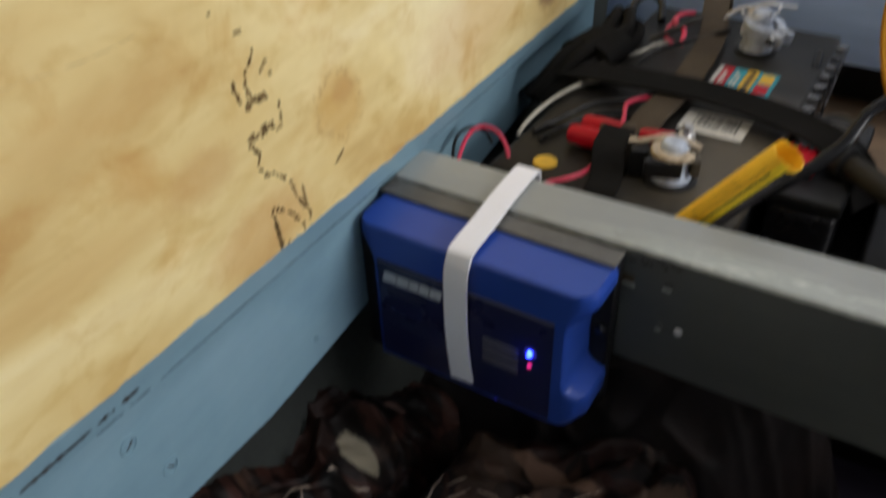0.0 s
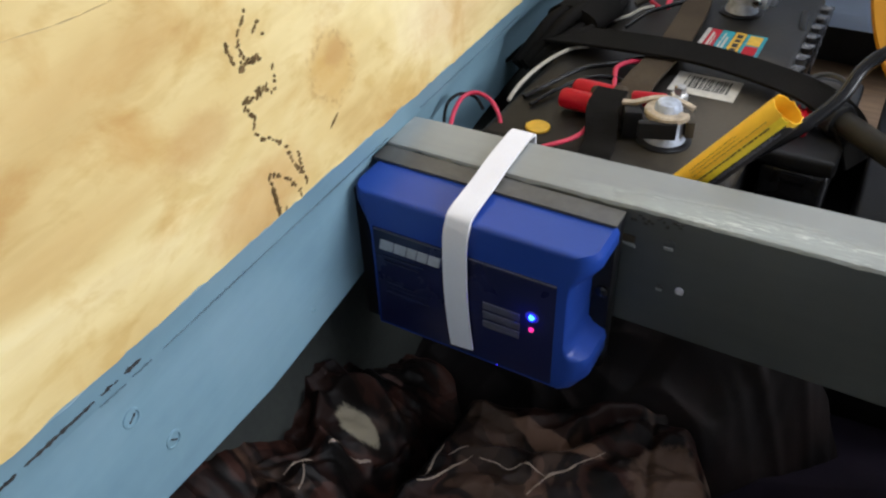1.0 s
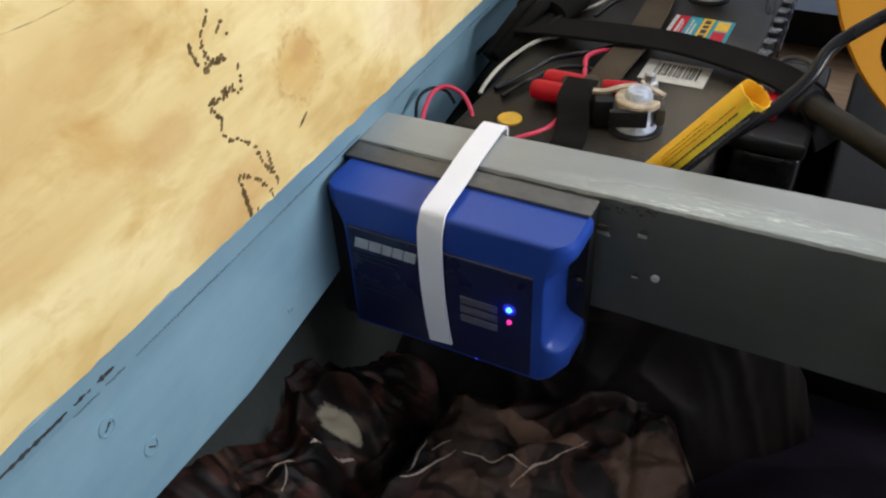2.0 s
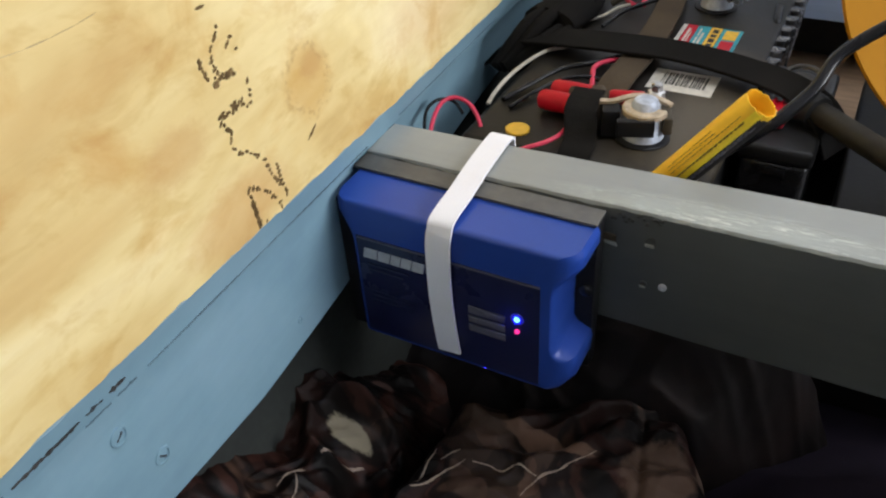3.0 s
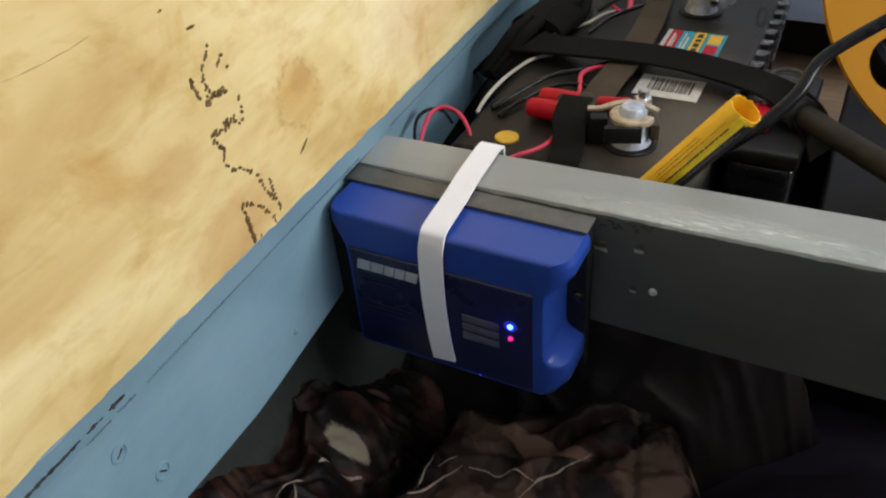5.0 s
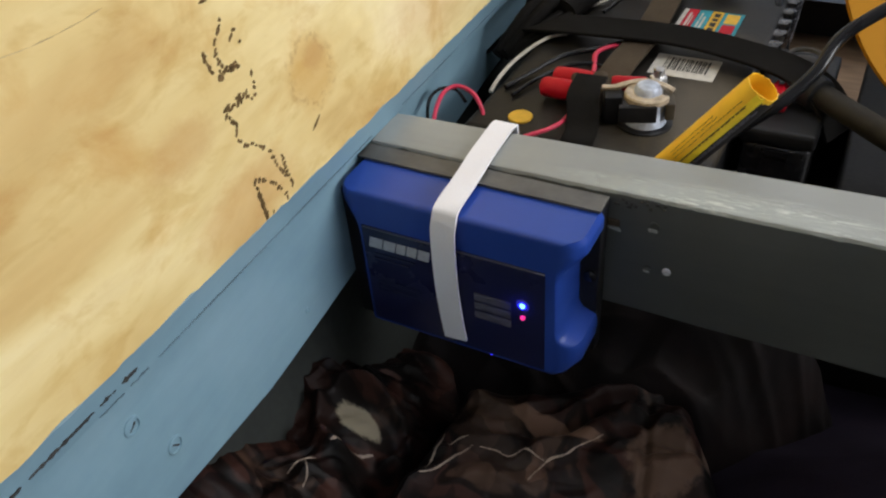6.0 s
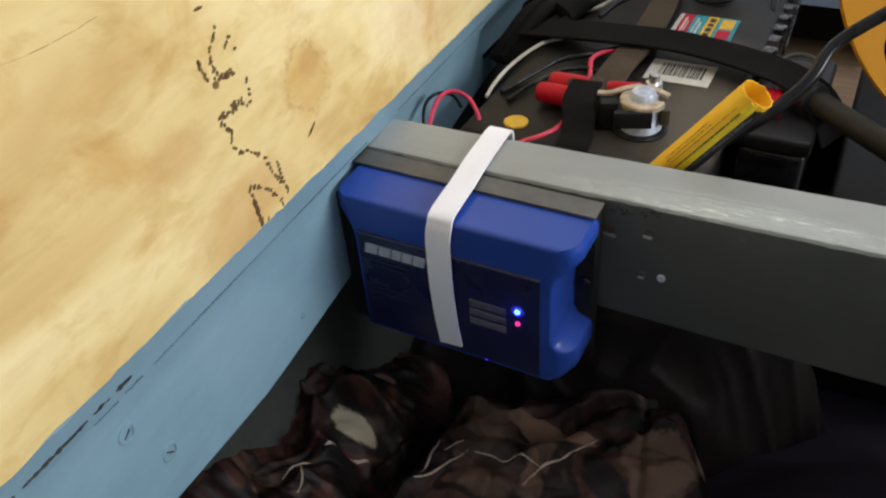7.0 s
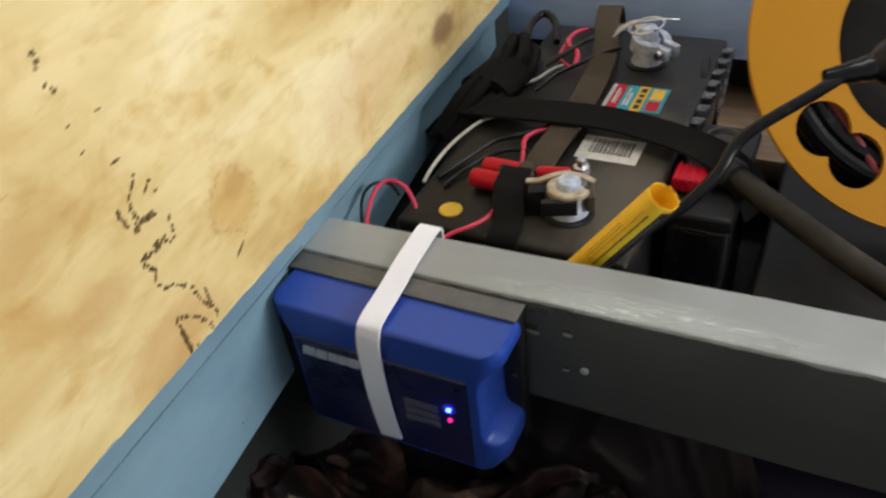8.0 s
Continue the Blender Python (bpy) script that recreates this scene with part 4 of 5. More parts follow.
def pleats(x, y, ang, f, seed):
    """Sharp folds that run one way, bent by a slow wander."""
    c, s = math.cos(ang), math.sin(ang)
    u, w = c * x + s * y, c * y - s * x
    wander = 0.018 * noise.noise(Vector((x * 18, y * 18, seed)))
    n = noise.noise(Vector((u * f * 0.28, (w + wander) * f, seed)))
    return (1 - abs(n) * 2.6) if abs(n) < 0.38 else 0.0


def body_height(x, y):
    z = 0.074 + hill(x, y, 0.08, -0.27, 0.19, 0.13, 0.060) + hill(x, y, -0.03, -0.20, 0.05, 0.12, 0.075)
    return max(0.0505, z + crumple(x, y, 0.8))


def hood_height(x, y):
    up = (1 - 0.62 * ease(y, -0.085, 0.005)) * (1 - ease(y, 0.012, 0.055)) * (1 - 0.3 * ease(-y, 0.20, 0.30))
    z = 0.046 + 0.104 * up * (1 - ease(x, 0.015 - 0.10 * (y + 0.09), 0.108 - 0.10 * (y + 0.09)))
    k = min(1.0, max(0.0, (z - 0.046) * 22))
    # the hood's rolled rim round its hollow
    dx, dy = x - 0.031, y + 0.101
    u, w = 0.80 * dx + 0.60 * dy, -0.60 * dx + 0.80 * dy
    rho = math.hypot(u / 0.030, w / 0.024) + 0.10 * noise.noise(Vector((x * 45, y * 45, 3)))
    rim = (0.0075 + 0.006 * noise.noise(Vector((x * 30, y * 30, 8)))) * math.exp(-((rho - 1.05) / 0.20) ** 2) - 0.0060 * (1 - ease(rho, 0.55, 1.0))
    hollow = hill(x, y, 0.000, -0.130, 0.013, 0.016, 0.026) + hill(x, y, 0.056, -0.128, 0.020, 0.013, 0.034) + hill(x, y, 0.006, -0.066, 0.030, 0.006, 0.010)
    inside = 1 - 0.75 * (1 - ease(rho, 0.7, 1.1))
    fold = 0.0085 * pleats(x, y, 0.55, 26, 1.3) + 0.0075 * pleats(x, y, 0.15, 38, 5.1) + 0.0050 * pleats(x, y, 0.75, 52, 9.6) + 0.0035 * pleats(x, y, 1.2, 70, 2.7)
    return z + k * (inside * fold + rim - hollow) + 0.36 * k * crumple(x, y)


SC, SS = math.cos(0.48), math.sin(0.48)


def sleeve_height(x, y):
    """A broad flat-topped roll with a few long creases."""
    dx, dy = x - 0.079, y + 0.038
    u, w = SC * dx + SS * dy, SC * dy - SS * dx
    w += 0.006 * noise.noise(Vector((u * 22, 4, 1)))
    top = ease(u - 0.62 * min(0.0, w), -0.034, 0.008) * (1 - ease(u, 0.148, 0.196)) * (1 - ease(w, -0.008, 0.040)) * (1 - 0.55 * ease(-w, 0.075, 0.150))
    z = 0.028 + 0.100 * top
    k = min(1.0, max(0.0, (z - 0.03) * 18))
    line = w + 0.031 - 0.020 * ease(u, 0.05, 0.16) + 0.006 * math.sin(u * 40)
    crease = 0.013 * math.exp(-(line / 0.006) ** 2) * ease(u, 0.015, 0.05) * (1 - ease(u, 0.15, 0.17))
    side = (u - 0.135) - 0.25 * w
    crease += 0.004 * math.exp(-(side / 0.003) ** 2) * ease(-w, 0.0, 0.012)
    soft = 0.0070 * pleats(x, y, 0.50, 22, 8.2) + 0.0060 * pleats(x, y, 0.25, 34, 3.4) + 0.0040 * pleats(x, y, 0.65, 55, 6.3) + 0.0035 * pleats(x, y, 1.35, 30, 1.9)
    return z + k * (soft - crease) + 0.24 * k * crumple(x + 0.4, y)


def shaded_cloth_height(x, y):
    top = min(0.128, max(0.080, 0.085 + 0.30 * (x - 0.015)))
    z = 0.030 + (top - 0.030) * ease(y, -0.045, 0.040) * (1 - ease(x, 0.205 + 0.9 * max(0.0, y), 0.290 + 0.9 * max(0.0, y)))
    z += 0.055 * ease(y, 0.030, 0.075) * ease(x, 0.03, 0.12) * (1 - ease(x, 0.25, 0.35))
    k = min(1.0, max(0.0, (z - 0.040) * 25))
    return z + k * (0.010 * pleats(x, y, 0.4, 26, 4.4) + 0.006 * pleats(x, y, -0.6, 44, 7.7)) + 0.3 * k * crumple(x, y)


jacket = thing("camouflage_jacket", (0.12, -0.15, 0.0505), "crumpled brown leaf-camouflage jacket on the floor", "jacket")
part("body", sheet(-0.050, 0.215, -0.45, -0.020, 130, 190, body_height), CAMO, jacket)
part("hood", sheet(-0.058, 0.120, -0.300, 0.052, 190, 300, hood_height), CAMO, jacket)
part("sleeve", sheet(0.055, 0.300, -0.165, 0.050, 200, 180, sleeve_height), CAMO, jacket)


def drape(points, w):
    """A printed twig lying on the cloth: tapered, uneven."""
    pts = spline([(x, y, 0) for x, y in points], 8)
    n = len(pts)
    bm = bmesh.new()
    rows = []
    for i, p in enumerate(pts):
        d = pts[min(i + 1, n - 1)] - pts[max(i - 1, 0)]
        side = Vector((-d.y, d.x, 0)).normalized() * w * (0.55 + 0.45 * math.sin(math.pi * (i + 1) / (n + 1))) * (0.8 + 0.8 * noise.noise(Vector((i * 0.7, n, w * 900)))) / 2
        row = []
        for q in (p - side, p, p + side):
            row.append(bm.verts.new((q.x, q.y, max(hood_height(q.x, q.y), sleeve_height(q.x, q.y)) + 0.0005)))
        rows.append(row)
    for a, b in zip(rows, rows[1:]):
        for k in range(2):
            bm.faces.new((a[k], a[k + 1], b[k + 1], b[k]))
    return bm


for w, line in (
        (0.0016, ((0.084, -0.109), (0.0835, -0.094), (0.083, -0.079))),
        (0.0018, ((0.082, -0.114), (0.090, -0.106), (0.098, -0.092), (0.105, -0.079))),
        (0.0013, ((0.110, -0.078), (0.120, -0.076), (0.130, -0.0755), (0.138, -0.069), (0.147, -0.068), (0.153, -0.068))),
        (0.0018, ((0.149, -0.087), (0.152, -0.075), (0.156, -0.066), (0.165, -0.059), (0.174, -0.048), (0.183, -0.037))),
        (0.0024, ((0.028, -0.132), (0.034, -0.124), (0.043, -0.111))),
        (0.0016, ((0.018, -0.166), (0.022, -0.152), (0.027, -0.147))),
        (0.0012, ((0.022, -0.152), (0.030, -0.160), (0.033, -0.170))),
        (0.0012, ((0.090, -0.086), (0.094, -0.079), (0.100, -0.075)))):
    part("twig_print", drape(line, w), TWIG, jacket, "pale twig printed on the cloth")
# added dark cloth sheet that carries the shade below the beam
part("lining", sheet(-0.030, 0.370, -0.060, 0.080, 200, 100, shaded_cloth_height), SHADECLOTH, jacket, "cloth bunched under the beam, its shade put into the near-black colour")


def navy_height(x, y):
    return 0.058 + hill(x, y, 0.385, -0.06, 0.125, 0.15, 0.105) + 0.004 * folds(x, y, 10, 2.0)


cloth("navy_cloth", 0.20, 0.62, -0.40, 0.20, 90, 100, navy_height, NAVY, "dark navy cloth heaped on the floor", "cloth")

# ---- cable reel ----
RC, RN = Vector((0.3710, 0.3011, 0.3683)), Vector((0.394, -0.6789, 0.6195))
RU = Vector((0.311, -0.516, -0.797)).normalized()
RS = RN.cross(RU).normalized()
RU = RS.cross(RN).normalized()
RM = Matrix((RS, RU, RN)).transposed().to_4x4()
RM.translation = RC


def flange(outer, holes, th, z):
    """A disc with holes, each a loop of (a, b)."""
    bm = bmesh.new()
    edges = []
    for loop in [outer] + holes:
        v = [bm.verts.new((a, b, z)) for a, b in loop]
        edges += [bm.edges.new((v[i], v[(i + 1) % len(v)])) for i in range(len(v))]
    bmesh.ops.triangle_fill(bm, edges=edges, use_beauty=True)
    faces = bm.faces[:]
    r = bmesh.ops.extrude_face_region(bm, geom=faces)
    bmesh.ops.translate(bm, verts=[g for g in r["geom"] if isinstance(g, bmesh.types.BMVert)], vec=(0, 0, -th))
    bm.transform(RM)
    return bm


def disc(r, n=64, c=(0, 0)):
    return [(c[0] + r * math.cos(2 * math.pi * i / n), c[1] + r * math.sin(2 * math.pi * i / n)) for i in range(n)]


def twin(ang, rad, r=0.0205, gap=0.0165):
    """A finger opening of two circles run together."""
    c = Vector((rad * math.cos(ang), rad * math.sin(ang)))
    t = Vector((-math.sin(ang), math.cos(ang)))
    pts = []
    h = math.acos(gap / r)
    for side in (1, -1):
        for i in range(17):
            a = -math.pi + h + (2 * math.pi - 2 * h) * i / 16
            p = c + t * side * gap + (t * math.cos(a) + Vector((-t.y, t.x)) * math.sin(a)) * r * side
            pts.append((p.x, p.y))
    return pts


REEL_HOLE = RM.inverted() @ Vector((0.3212, 0.2277, 0.3195))
HA, HR = math.atan2(REEL_HOLE.y, REEL_HOLE.x), math.hypot(REEL_HOLE.x, REEL_HOLE.y)
reel = thing("cable_reel", RC - RN * 0.03, "yellow plastic cable reel with finger openings and black cord", "cable reel")
holes = [twin(HA + k * math.pi / 2, HR) for k in range(4)]
part("front_flange", flange(disc(0.1372, 96), [disc(0.072, 48)] + holes, 0.004, 0.0), REELYEL, reel)
part("back_flange", flange(disc(0.092, 96), [disc(0.030, 48)], 0.004, -0.062), BLACK, reel, "dark rear flange")
bm = lathe([(0.0725, -0.060), (0.0725, -0.006), (0.066, -0.004), (0.045, -0.010), (0.020, -0.012)], (0, 0, 0), (0, 0, 1), 40)
bm.transform(RM)
part("hub", bm, WEB, reel, "black hub")
coils = []
random.seed(8)
for k in range(5):
    for j in range(3):
        r, z = 0.0795 + 0.0115 * j, -0.053 + 0.0105 * k + 0.001 * (j % 2)
        coils.append(sweep([RM @ Vector((r * math.cos(a), r * math.sin(a), z + 0.002 * math.sin(a * 2 + k))) for a in [2 * math.pi * i / 48 for i in range(49)]], ring(0.0055, 8), RN))
for coil in coils:
    part("cord_turn", coil, CABLE, reel)

# ---- wires round the battery ----
WIRES = [
    ("pink_wire", PINK, 0.0017, [(0.020, 0.052, 0.285), (0.009, 0.070, 0.296), (0.001, 0.099, 0.300), (0.007, 0.111, 0.302), (0.020, 0.111, 0.299), (0.031, 0.104, 0.292), (0.036, 0.098, 0.284)], "thin pink-red wire looped beside the battery"),
    ("black_wire", CABLE, 0.0013, [(0.012, 0.055, 0.285), (-0.004, 0.085, 0.298), (-0.004, 0.104, 0.301), (0.006, 0.112, 0.298), (0.015, 0.110, 0.290)], "thin black wire looped beside the battery"),
    ("pink_wire", PINK, 0.0017, [(0.062, 0.060, 0.286), (0.078, 0.076, 0.292), (0.091, 0.089, 0.294), (0.097, 0.104, 0.294), (0.096, 0.125, 0.293)], "thin pink-red wire on the battery lid"),
    ("pink_wire", PINK, 0.0020, [(0.094, 0.176, 0.292), (0.090, 0.190, 0.295), (0.085, 0.207, 0.297), (0.090, 0.221, 0.297), (0.100, 0.236, 0.294)], "dusty pink wire on the battery lid"),
    ("cream_wire", CREAM, 0.0016, [(0.024, 0.135, 0.288), (0.024, 0.150, 0.292), (0.024, 0.176, 0.293), (0.027, 0.205, 0.293), (0.034, 0.231, 0.293), (0.044, 0.25, 0.29)], "dull cream wire along the battery's edge"),
    ("cream_wire", CREAM, 0.0016, [(0.040, 0.300, 0.291), (0.046, 0.310, 0.292), (0.055, 0.318, 0.294), (0.063, 0.335, 0.296), (0.070, 0.355, 0.293)], "dull cream wire near the far terminal"),
    ("pink_wire", PINK, 0.0022, [(0.066, 0.440, 0.292), (0.060, 0.415, 0.298), (0.060, 0.386, 0.298), (0.063, 0.360, 0.296), (0.076, 0.350, 0.293)], "pink-red wire near the far terminal"),
    ("black_cable", CABLE, 0.0040, [(0.015, 0.370, 0.285), (0.014, 0.395, 0.295), (0.011, 0.422, 0.302), (0.018, 0.440, 0.305), (0.034, 0.428, 0.302), (0.046, 0.399, 0.294)], "looped black cable at the battery's far corner"),
]
WIRES += [
    ("pink_wire", PINK, 0.0026, [(0.060, 0.395, 0.300), (0.069, 0.372, 0.304), (0.080, 0.362, 0.303), (0.084, 0.344, 0.298)], "pink-red wire near the far terminal"),
    ("brown_wire", PIPE, 0.0028, [(0.055, 0.340, 0.297), (0.068, 0.352, 0.304), (0.080, 0.380, 0.306), (0.082, 0.410, 0.298)], "stiff brown wire near the far terminal"),
    ("black_wire", CABLE, 0.0022, [(0.034, 0.142, 0.2905), (0.046, 0.172, 0.2925), (0.060, 0.198, 0.2955), (0.082, 0.214, 0.2975), (0.098, 0.238, 0.2950)], "thin black wire lying on the battery lid"),
    ("black_wire", CABLE, 0.0018, [(0.044, 0.132, 0.2905), (0.056, 0.166, 0.2930), (0.074, 0.186, 0.2960), (0.094, 0.192, 0.2950), (0.104, 0.176, 0.2925)], "thin black wire lying on the battery lid"),
    ("black_wire", CABLE, 0.0020, [(0.060, 0.300, 0.2915), (0.072, 0.322, 0.2985), (0.086, 0.340, 0.3010), (0.098, 0.372, 0.2975), (0.118, 0.381, 0.3040)], "thin black wire running to the far terminal"),
    ("black_cable", CABLE, 0.0038, [(0.1960, 0.3960, 0.292), (0.2, 0.366, 0.285), (0.206, 0.364, 0.272), (0.21, 0.38, 0.25), (0.2140, 0.3700, 0.215)], "black cable hanging beside the battery"),
]
for name, mat, r, pts, label in WIRES:
    solo(name, wire(pts, r), mat, label, "wire")

# taped harness lying along the battery's far edge
harness = thing("cable_harness", (0.02, 0.30, 0.29), "bunched black cables taped together on the battery", "cable harness")
for k, (dx, dz, r) in enumerate(((0.0, 0.0, 0.0062), (0.012, 0.001, 0.0058), (0.024, -0.001, 0.0064), (0.006, 0.010, 0.0056), (0.018, 0.010, 0.0060), (0.034, 0.001, 0.0050))):
    w = 0.004 * math.sin(k * 2.1)
    part("cable", wire([(-0.012 + dx * 0.5, 0.225, 0.272 + dz * 0.4), (0.000 + dx, 0.252 + w, 0.2945 + dz), (0.006 + dx, 0.290, 0.2955 + dz + w * 0.5), (0.010 + dx * 1.1 + w, 0.330, 0.2955 + dz), (0.004 + dx * 0.9, 0.372 + w, 0.296 + dz), (-0.008 + dx * 0.6, 0.405, 0.284 + dz * 0.3)], r), WEB, harness)
part("tape_wrap", sweep(spline([(0.018, 0.276, 0.2985), (0.022, 0.296, 0.2990), (0.025, 0.318, 0.2990)], 6), ring(0.027, 20, 0.0135)), WEB, harness, "black cloth tape wrap")

# connectors near the front terminal
lug = thing("battery_lead", (0.10, 0.14, 0.289), "black battery lead with red crimp sleeves and bracket", "battery lead")
for dy, dz in ((0.0, 0.0), (0.010, 0.001)):
    part("sleeve", lathe([(0.0050, 0), (0.0070, 0.0012), (0.0077, 0.004), (0.0079, 0.016), (0.0076, 0.032), (0.004, 0.034)], (0.0655 + dy * 0.45, 0.1415 + dy * 1.5, 0.2975 + dz * 2), (0.96, -0.14, 0.08), 20), RED, lug, "red insulating sleeve")
TB = Matrix.Translation((0.104, 0.142, 0)) @ Matrix.Rotation(radians(22), 4, 'Z') @ Matrix.Translation((-0.104, -0.142, 0))
part("taped_joint", box((0.089, 0.122, 0.2888), (0.117, 0.160, 0.3085), 0.005, 3, TB), BROWNWEB, lug, "joint wrapped in brown-black tape")
# the joint's tape continued; black puts the folded tail's shade into its colour
part("tape_tail", ribbon([(0.103, 0.146, 0.3100), (0.104, 0.130, 0.3098), (0.106, 0.117, 0.3080), (0.109, 0.110, 0.300), (0.112, 0.100, 0.2920), (0.1135, 0.086, 0.2902), (0.114, 0.081, 0.282), (0.114, 0.080, 0.26)], 0.023, 0.0022, 6), WEB, lug, "tape tail folded over the battery's end, its shade put in as black")
part("sleeve", lathe([(0.0045, 0), (0.0056, 0.002), (0.0056, 0.024), (0.004, 0.026)], (0.116, 0.1525, 0.3035), (0.95, 0.22, 0.0), 16), RED, lug, "red insulating sleeve")
solo("red_wire", wire([(0.2953, 0.2519, 0.3520), (0.3116, 0.2482, 0.3377), (0.3294, 0.2425, 0.3200), (0.3462, 0.2348, 0.3009), (0.3554, 0.2263, 0.2858)], 0.0030), DULLRED, "dull red wire wound on the reel", "wire")

# ---- marks on the plywood and boards ----
def lid_point(y, z, out=0.0):
    return Vector((lid_x(y, z) + out, y, z))


def dash_bm(y0, z0, y1, z1, w):
    """A dab of marker on the plywood, tapered and uneven."""
    d = Vector((y1 - y0, z1 - z0))
    if d.length < 1e-6:
        d = Vector((0.001, 0))
    s = Vector((-d.y, d.x)).normalized() * w / 2
    pts = [(y0, z0), (y0 + s.x * 0.8 + d.x * 0.15, z0 + s.y * 0.8 + d.y * 0.15), (y0 + s.x + d.x * 0.6, z0 + s.y + d.y * 0.6), (y1, z1), (y1 - s.x - d.x * 0.3, z1 - s.y - d.y * 0.3), (y0 - s.x * 0.7 + d.x * 0.2, z0 - s.y * 0.7 + d.y * 0.2)]
    bm = bmesh.new()
    lo = [bm.verts.new(lid_point(a, b, -0.0002)) for a, b in pts]
    hi = [bm.verts.new(lid_point(a, b, 0.00025)) for a, b in pts]
    bm.faces.new(hi)
    for k in range(6):
        bm.faces.new((lo[k], lo[(k + 1) % 6], hi[(k + 1) % 6], hi[k]))
    return bm


STROKES = [
    (0.0022, ((-0.1027, 0.4437), (-0.1149, 0.4334), (-0.1167, 0.4273))),
    (0.0022, ((-0.0959, 0.4353), (-0.1030, 0.4326))),
    (0.0034, ((-0.1246, 0.4364), (-0.1240, 0.4306), (-0.1234, 0.4247))),
    (0.0034, ((-0.1220, 0.4197), (-0.1167, 0.4223), (-0.1037, 0.4204))),
    (0.0022, ((-0.0974, 0.4140), (-0.0977, 0.4080), (-0.1005, 0.4017), (-0.1054, 0.4026))),
    (0.0036, ((-0.1050, 0.4054), (-0.1187, 0.4063), (-0.1266, 0.4059))),
    (0.0028, ((-0.1275, 0.4048), (-0.1222, 0.3976))),
    (0.0020, ((-0.1261, 0.3920), (-0.1228, 0.3854), (-0.1178, 0.3848), (-0.1076, 0.3751), (-0.1063, 0.3667))),
    (0.0020, ((-0.0990, 0.3684), (-0.1007, 0.3592), (-0.1005, 0.3486))),
    (0.0022, ((-0.1265, 0.3682), (-0.1166, 0.3621), (-0.1099, 0.3528))),
    (0.0034, ((-0.1274, 0.3671), (-0.1283, 0.3577), (-0.1290, 0.3486))),
    (0.0022, ((-0.1215, 0.5162), (-0.1170, 0.5128), (-0.1231, 0.5077))),
    (0.0018, ((-0.1223, 0.5018), (-0.1180, 0.4955))),
    (0.0018, ((-0.1222, 0.3976), (-0.1262, 0.3925))),
    (0.0018, ((-0.1063, 0.3667), (-0.1052, 0.3615), (-0.1020, 0.3560))),
    (0.0018, ((-0.1167, 0.4273), (-0.1130, 0.4215))),
    (0.0020, ((-0.1099, 0.3528), (-0.1080, 0.3480))),
]
random.seed(21)
scribble = thing("marker_scribble", (0.012, -0.115, 0.40), "broken brown marker scribble on the raw plywood", "scribble")
for width, line in STROKES:
    for (ya, za), (yb, zb) in zip(line, line[1:]):
        length = math.hypot(yb - ya, zb - za)
        n = max(1, round(length / 0.0025))
        dabs = []
        for k in range(n):
            for side in (-0.45, 0.0, 0.45) if width > 0.003 else (0.0,):
                if random.random() < (0.25 if width > 0.003 else 0.06):
                    continue
                f = (k + 0.5 + random.uniform(-0.25, 0.25)) / n
                y, z = ya + (yb - ya) * f + random.uniform(-0.0005, 0.0005), za + (zb - za) * f + side * width * 0.7 + random.uniform(-0.0007, 0.0007)
                g = random.uniform(0.0009, 0.0023)
                a = random.uniform(-0.3, 0.9) + (0.25 if zb > za else 0.0)
                dabs.append(dash_bm(y - g * math.cos(a), z - g * math.sin(a), y + g * math.cos(a), z + g * math.sin(a), random.uniform(0.0012, 0.0023)))
        if dabs:
            part("stroke", merge(*dabs), MARKER, scribble)
for ya, za, yb, zb, w in ((-0.0551, 0.3667, -0.0669, 0.3625, 0.0017), (-0.1132, 0.4541, -0.1055, 0.4538, 0.0016), (-0.0946, 0.4287, -0.0976, 0.4283, 0.0016), (-0.1082, 0.3482, -0.1086, 0.3450, 0.0016), (-0.1245, 0.4805, -0.1213, 0.4810, 0.001), (-0.1053, 0.4786, -0.1000, 0.4782, 0.001), (-0.1257, 0.4670, -0.1218, 0.4676, 0.001), (-0.1244, 0.3466, -0.1221, 0.3482, 0.001)):
    part("stroke", dash_bm(ya, za, yb, zb, w), MARKER, scribble)

crack = []
pts = [(-0.2611, 0.4822), (-0.2246, 0.4779), (-0.2057, 0.4753), (-0.1929, 0.4743), (-0.1785, 0.4738), (-0.1668, 0.4740)]
for k, ((ya, za), (yb, zb)) in enumerate(zip(pts, pts[1:])):
    crack.append(dash_bm(ya, za, yb, zb, 0.00035 + 0.00020 * (k == 2)))
solo("veneer_split", merge(*crack), HAIR, "hairline split in the plywood veneer", "split", kind="structure")

# painted-over screws in the side board
for k, (y, z) in enumerate(((-0.2473, 0.3147), (-0.2309, 0.2808), (-0.1052, 0.2561))):
    x = board_x(y)
    r = 0.0042 if k < 2 else 0.0016
    s = thing("wood_screw", (x, y, z), "countersunk screw painted over in blue-grey", "screw", "screws in the side board")
    part("head", lathe([(r * 1.25, -0.0004), (r * 1.2, 0.0006), (r * 0.95, 0.0009), (r * 0.9, 0.0001), (r * 0.5, 0.0004), (r * 0.2, 0.0006)], (x, y, z), (1, 0.12, 0), 18), BLUE, s)
    if k < 2:
        part("slot", box((x - 0.0008, y - r * 0.6, z - 0.0005), (x + 0.0009, y + r * 0.6, z + 0.0005), 0.0003, 1, Matrix.Translation((x, y, z)) @ Matrix.Rotation(radians(35 - 80 * k), 4, 'X') @ Matrix.Translation((-x, -y, -z))), DARKFLOOR, s, "dark slot")

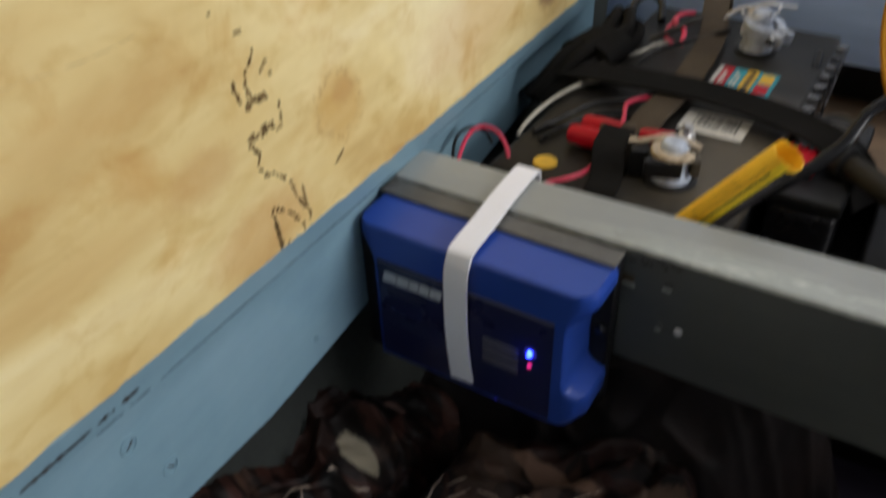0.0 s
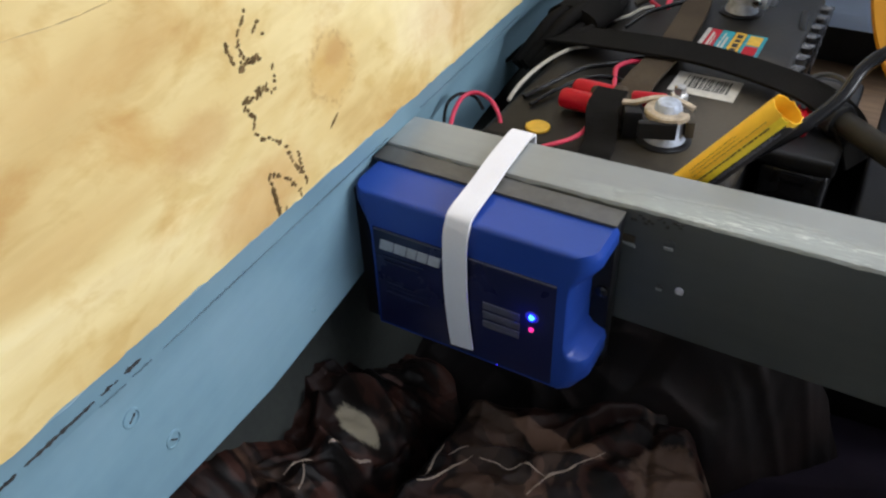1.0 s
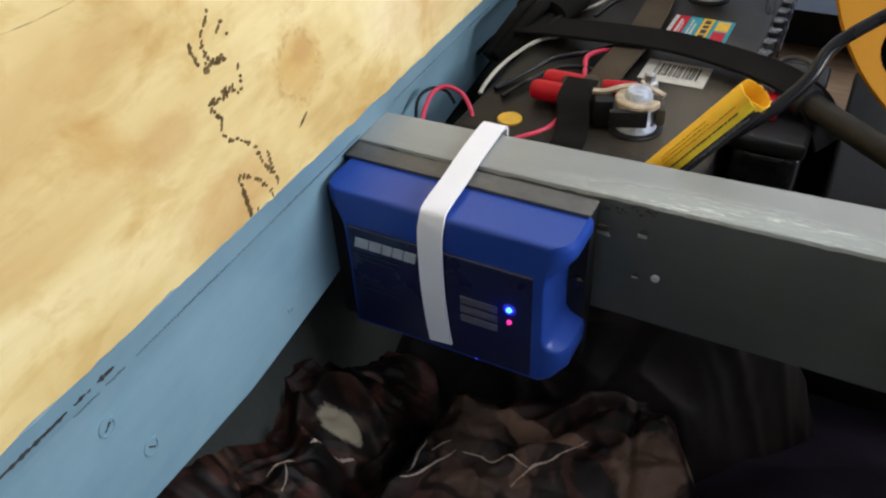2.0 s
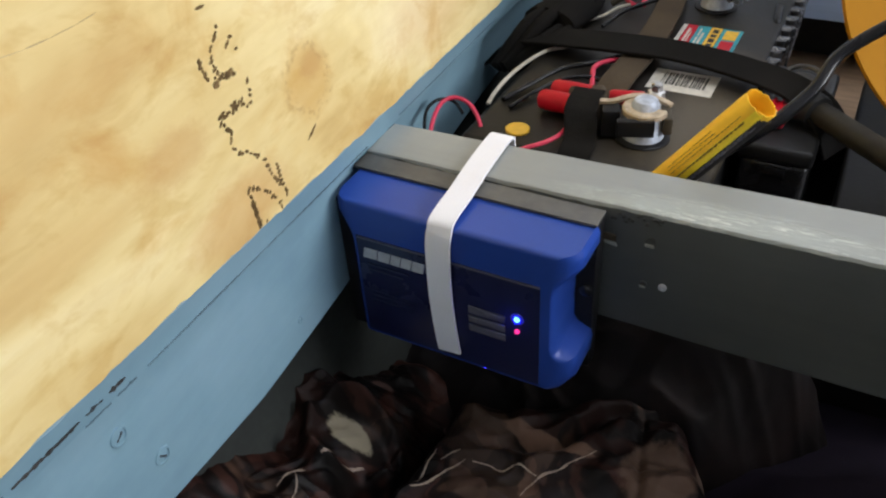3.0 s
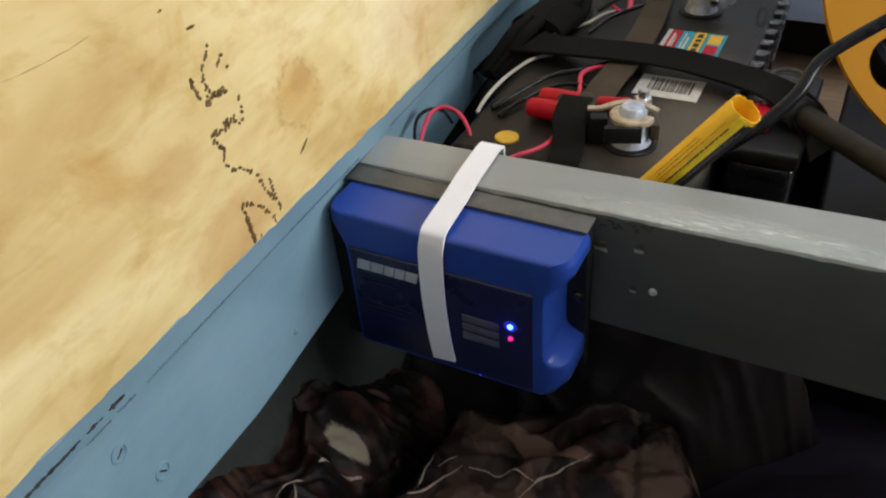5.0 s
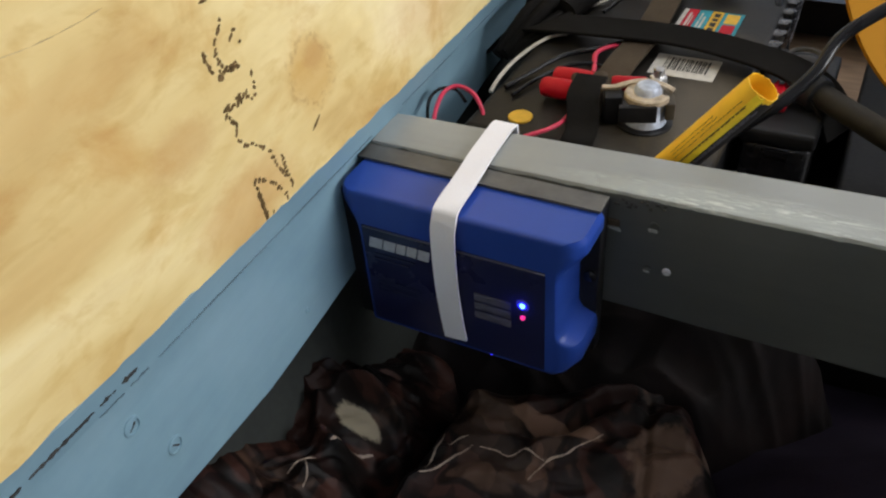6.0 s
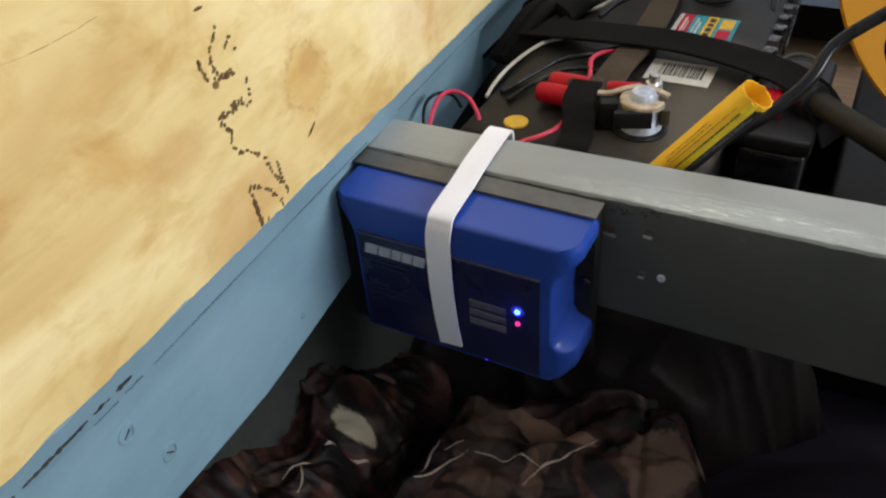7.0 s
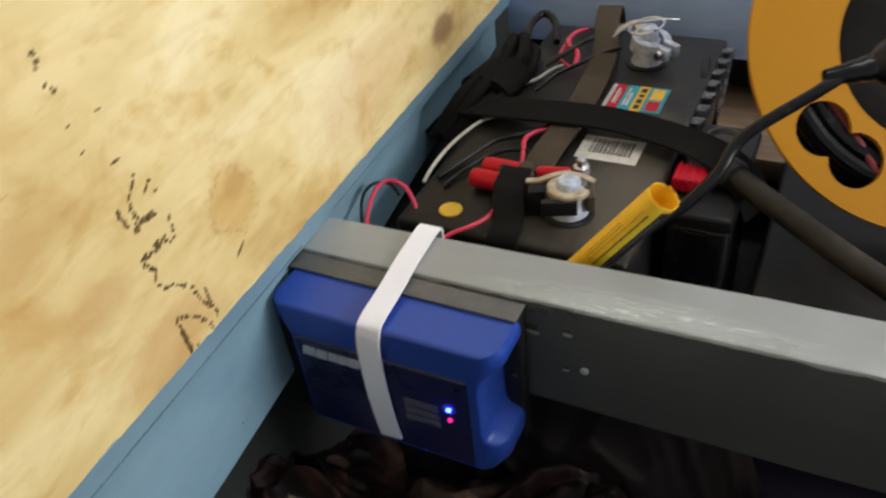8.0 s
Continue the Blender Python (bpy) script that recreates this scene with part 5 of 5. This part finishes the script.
# dark strips for the rail's gaps, and one that paints the seam's shade
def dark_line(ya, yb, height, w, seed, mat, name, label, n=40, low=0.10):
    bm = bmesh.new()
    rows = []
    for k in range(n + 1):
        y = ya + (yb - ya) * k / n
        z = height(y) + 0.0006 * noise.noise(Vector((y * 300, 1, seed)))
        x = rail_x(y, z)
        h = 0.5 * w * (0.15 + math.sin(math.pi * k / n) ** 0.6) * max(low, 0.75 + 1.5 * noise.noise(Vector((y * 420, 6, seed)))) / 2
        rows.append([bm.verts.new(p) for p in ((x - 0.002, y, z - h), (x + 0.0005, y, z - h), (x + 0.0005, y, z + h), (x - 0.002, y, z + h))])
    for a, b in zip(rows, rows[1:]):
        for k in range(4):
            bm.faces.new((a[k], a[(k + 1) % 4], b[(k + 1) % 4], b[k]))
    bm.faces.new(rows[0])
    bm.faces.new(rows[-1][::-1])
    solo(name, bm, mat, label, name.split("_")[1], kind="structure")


for ya, yb, w in ((-0.345, -0.316, 0.0022), (-0.3130, -0.3021, 0.0030), (-0.2984, -0.2635, 0.0032), (-0.2600, -0.2530, 0.0020), (-0.2524, -0.2504, 0.0018), (-0.2466, -0.2366, 0.0036)):
    dark_line(ya, yb, lambda y: 0.3293 - 0.0679 * y, w, 2, DARKFLOOR, "joint_gap", "dark strip standing for an open gap in the painted joint")
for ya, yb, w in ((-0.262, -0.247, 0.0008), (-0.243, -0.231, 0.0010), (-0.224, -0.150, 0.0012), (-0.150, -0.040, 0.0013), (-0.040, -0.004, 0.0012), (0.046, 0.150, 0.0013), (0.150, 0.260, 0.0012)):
    dark_line(ya, yb, lambda y: 0.3218 - 0.0748 * y, w, 5, SEAMSHADE, "joint_seam", "thin strip painted as shade in the seam between rail and board", 90, 0.3)

# clear cap lying by the hose
cap = thing("clear_cap", (0.238, 0.252, 0.289), "scratched translucent plastic cap on the batteries", "cap")
part("rim", sweep([Vector((0.238 + 0.0125 * math.cos(a), 0.250 + 0.0125 * math.sin(a), 0.2975 + 0.002 * math.sin(a))) for a in [2 * math.pi * i / 32 for i in range(33)]], ring(0.0020, 8)), PLATE, cap)
part("crown", lathe([(0.0118, 0.0), (0.0112, 0.005), (0.006, 0.007), (0.002, 0.0072)], (0.238, 0.250, 0.290), (0, 0, 1), 28), PLATE, cap)

# chipped paint along the beam's edge by the charger
random.seed(31)
for k in range(16):
    x = 0.169 + 0.0019 * k + random.uniform(-0.001, 0.001)
    z = 0.3130 + random.uniform(-0.0045, 0.002)
    part("paint_chip", box((x, -0.0006, z), (x + random.uniform(0.0012, 0.003), 0.001, z + random.uniform(0.0008, 0.0018)), 0.0003, 1), DARKFLOOR, beam, "dark chip in the paint")
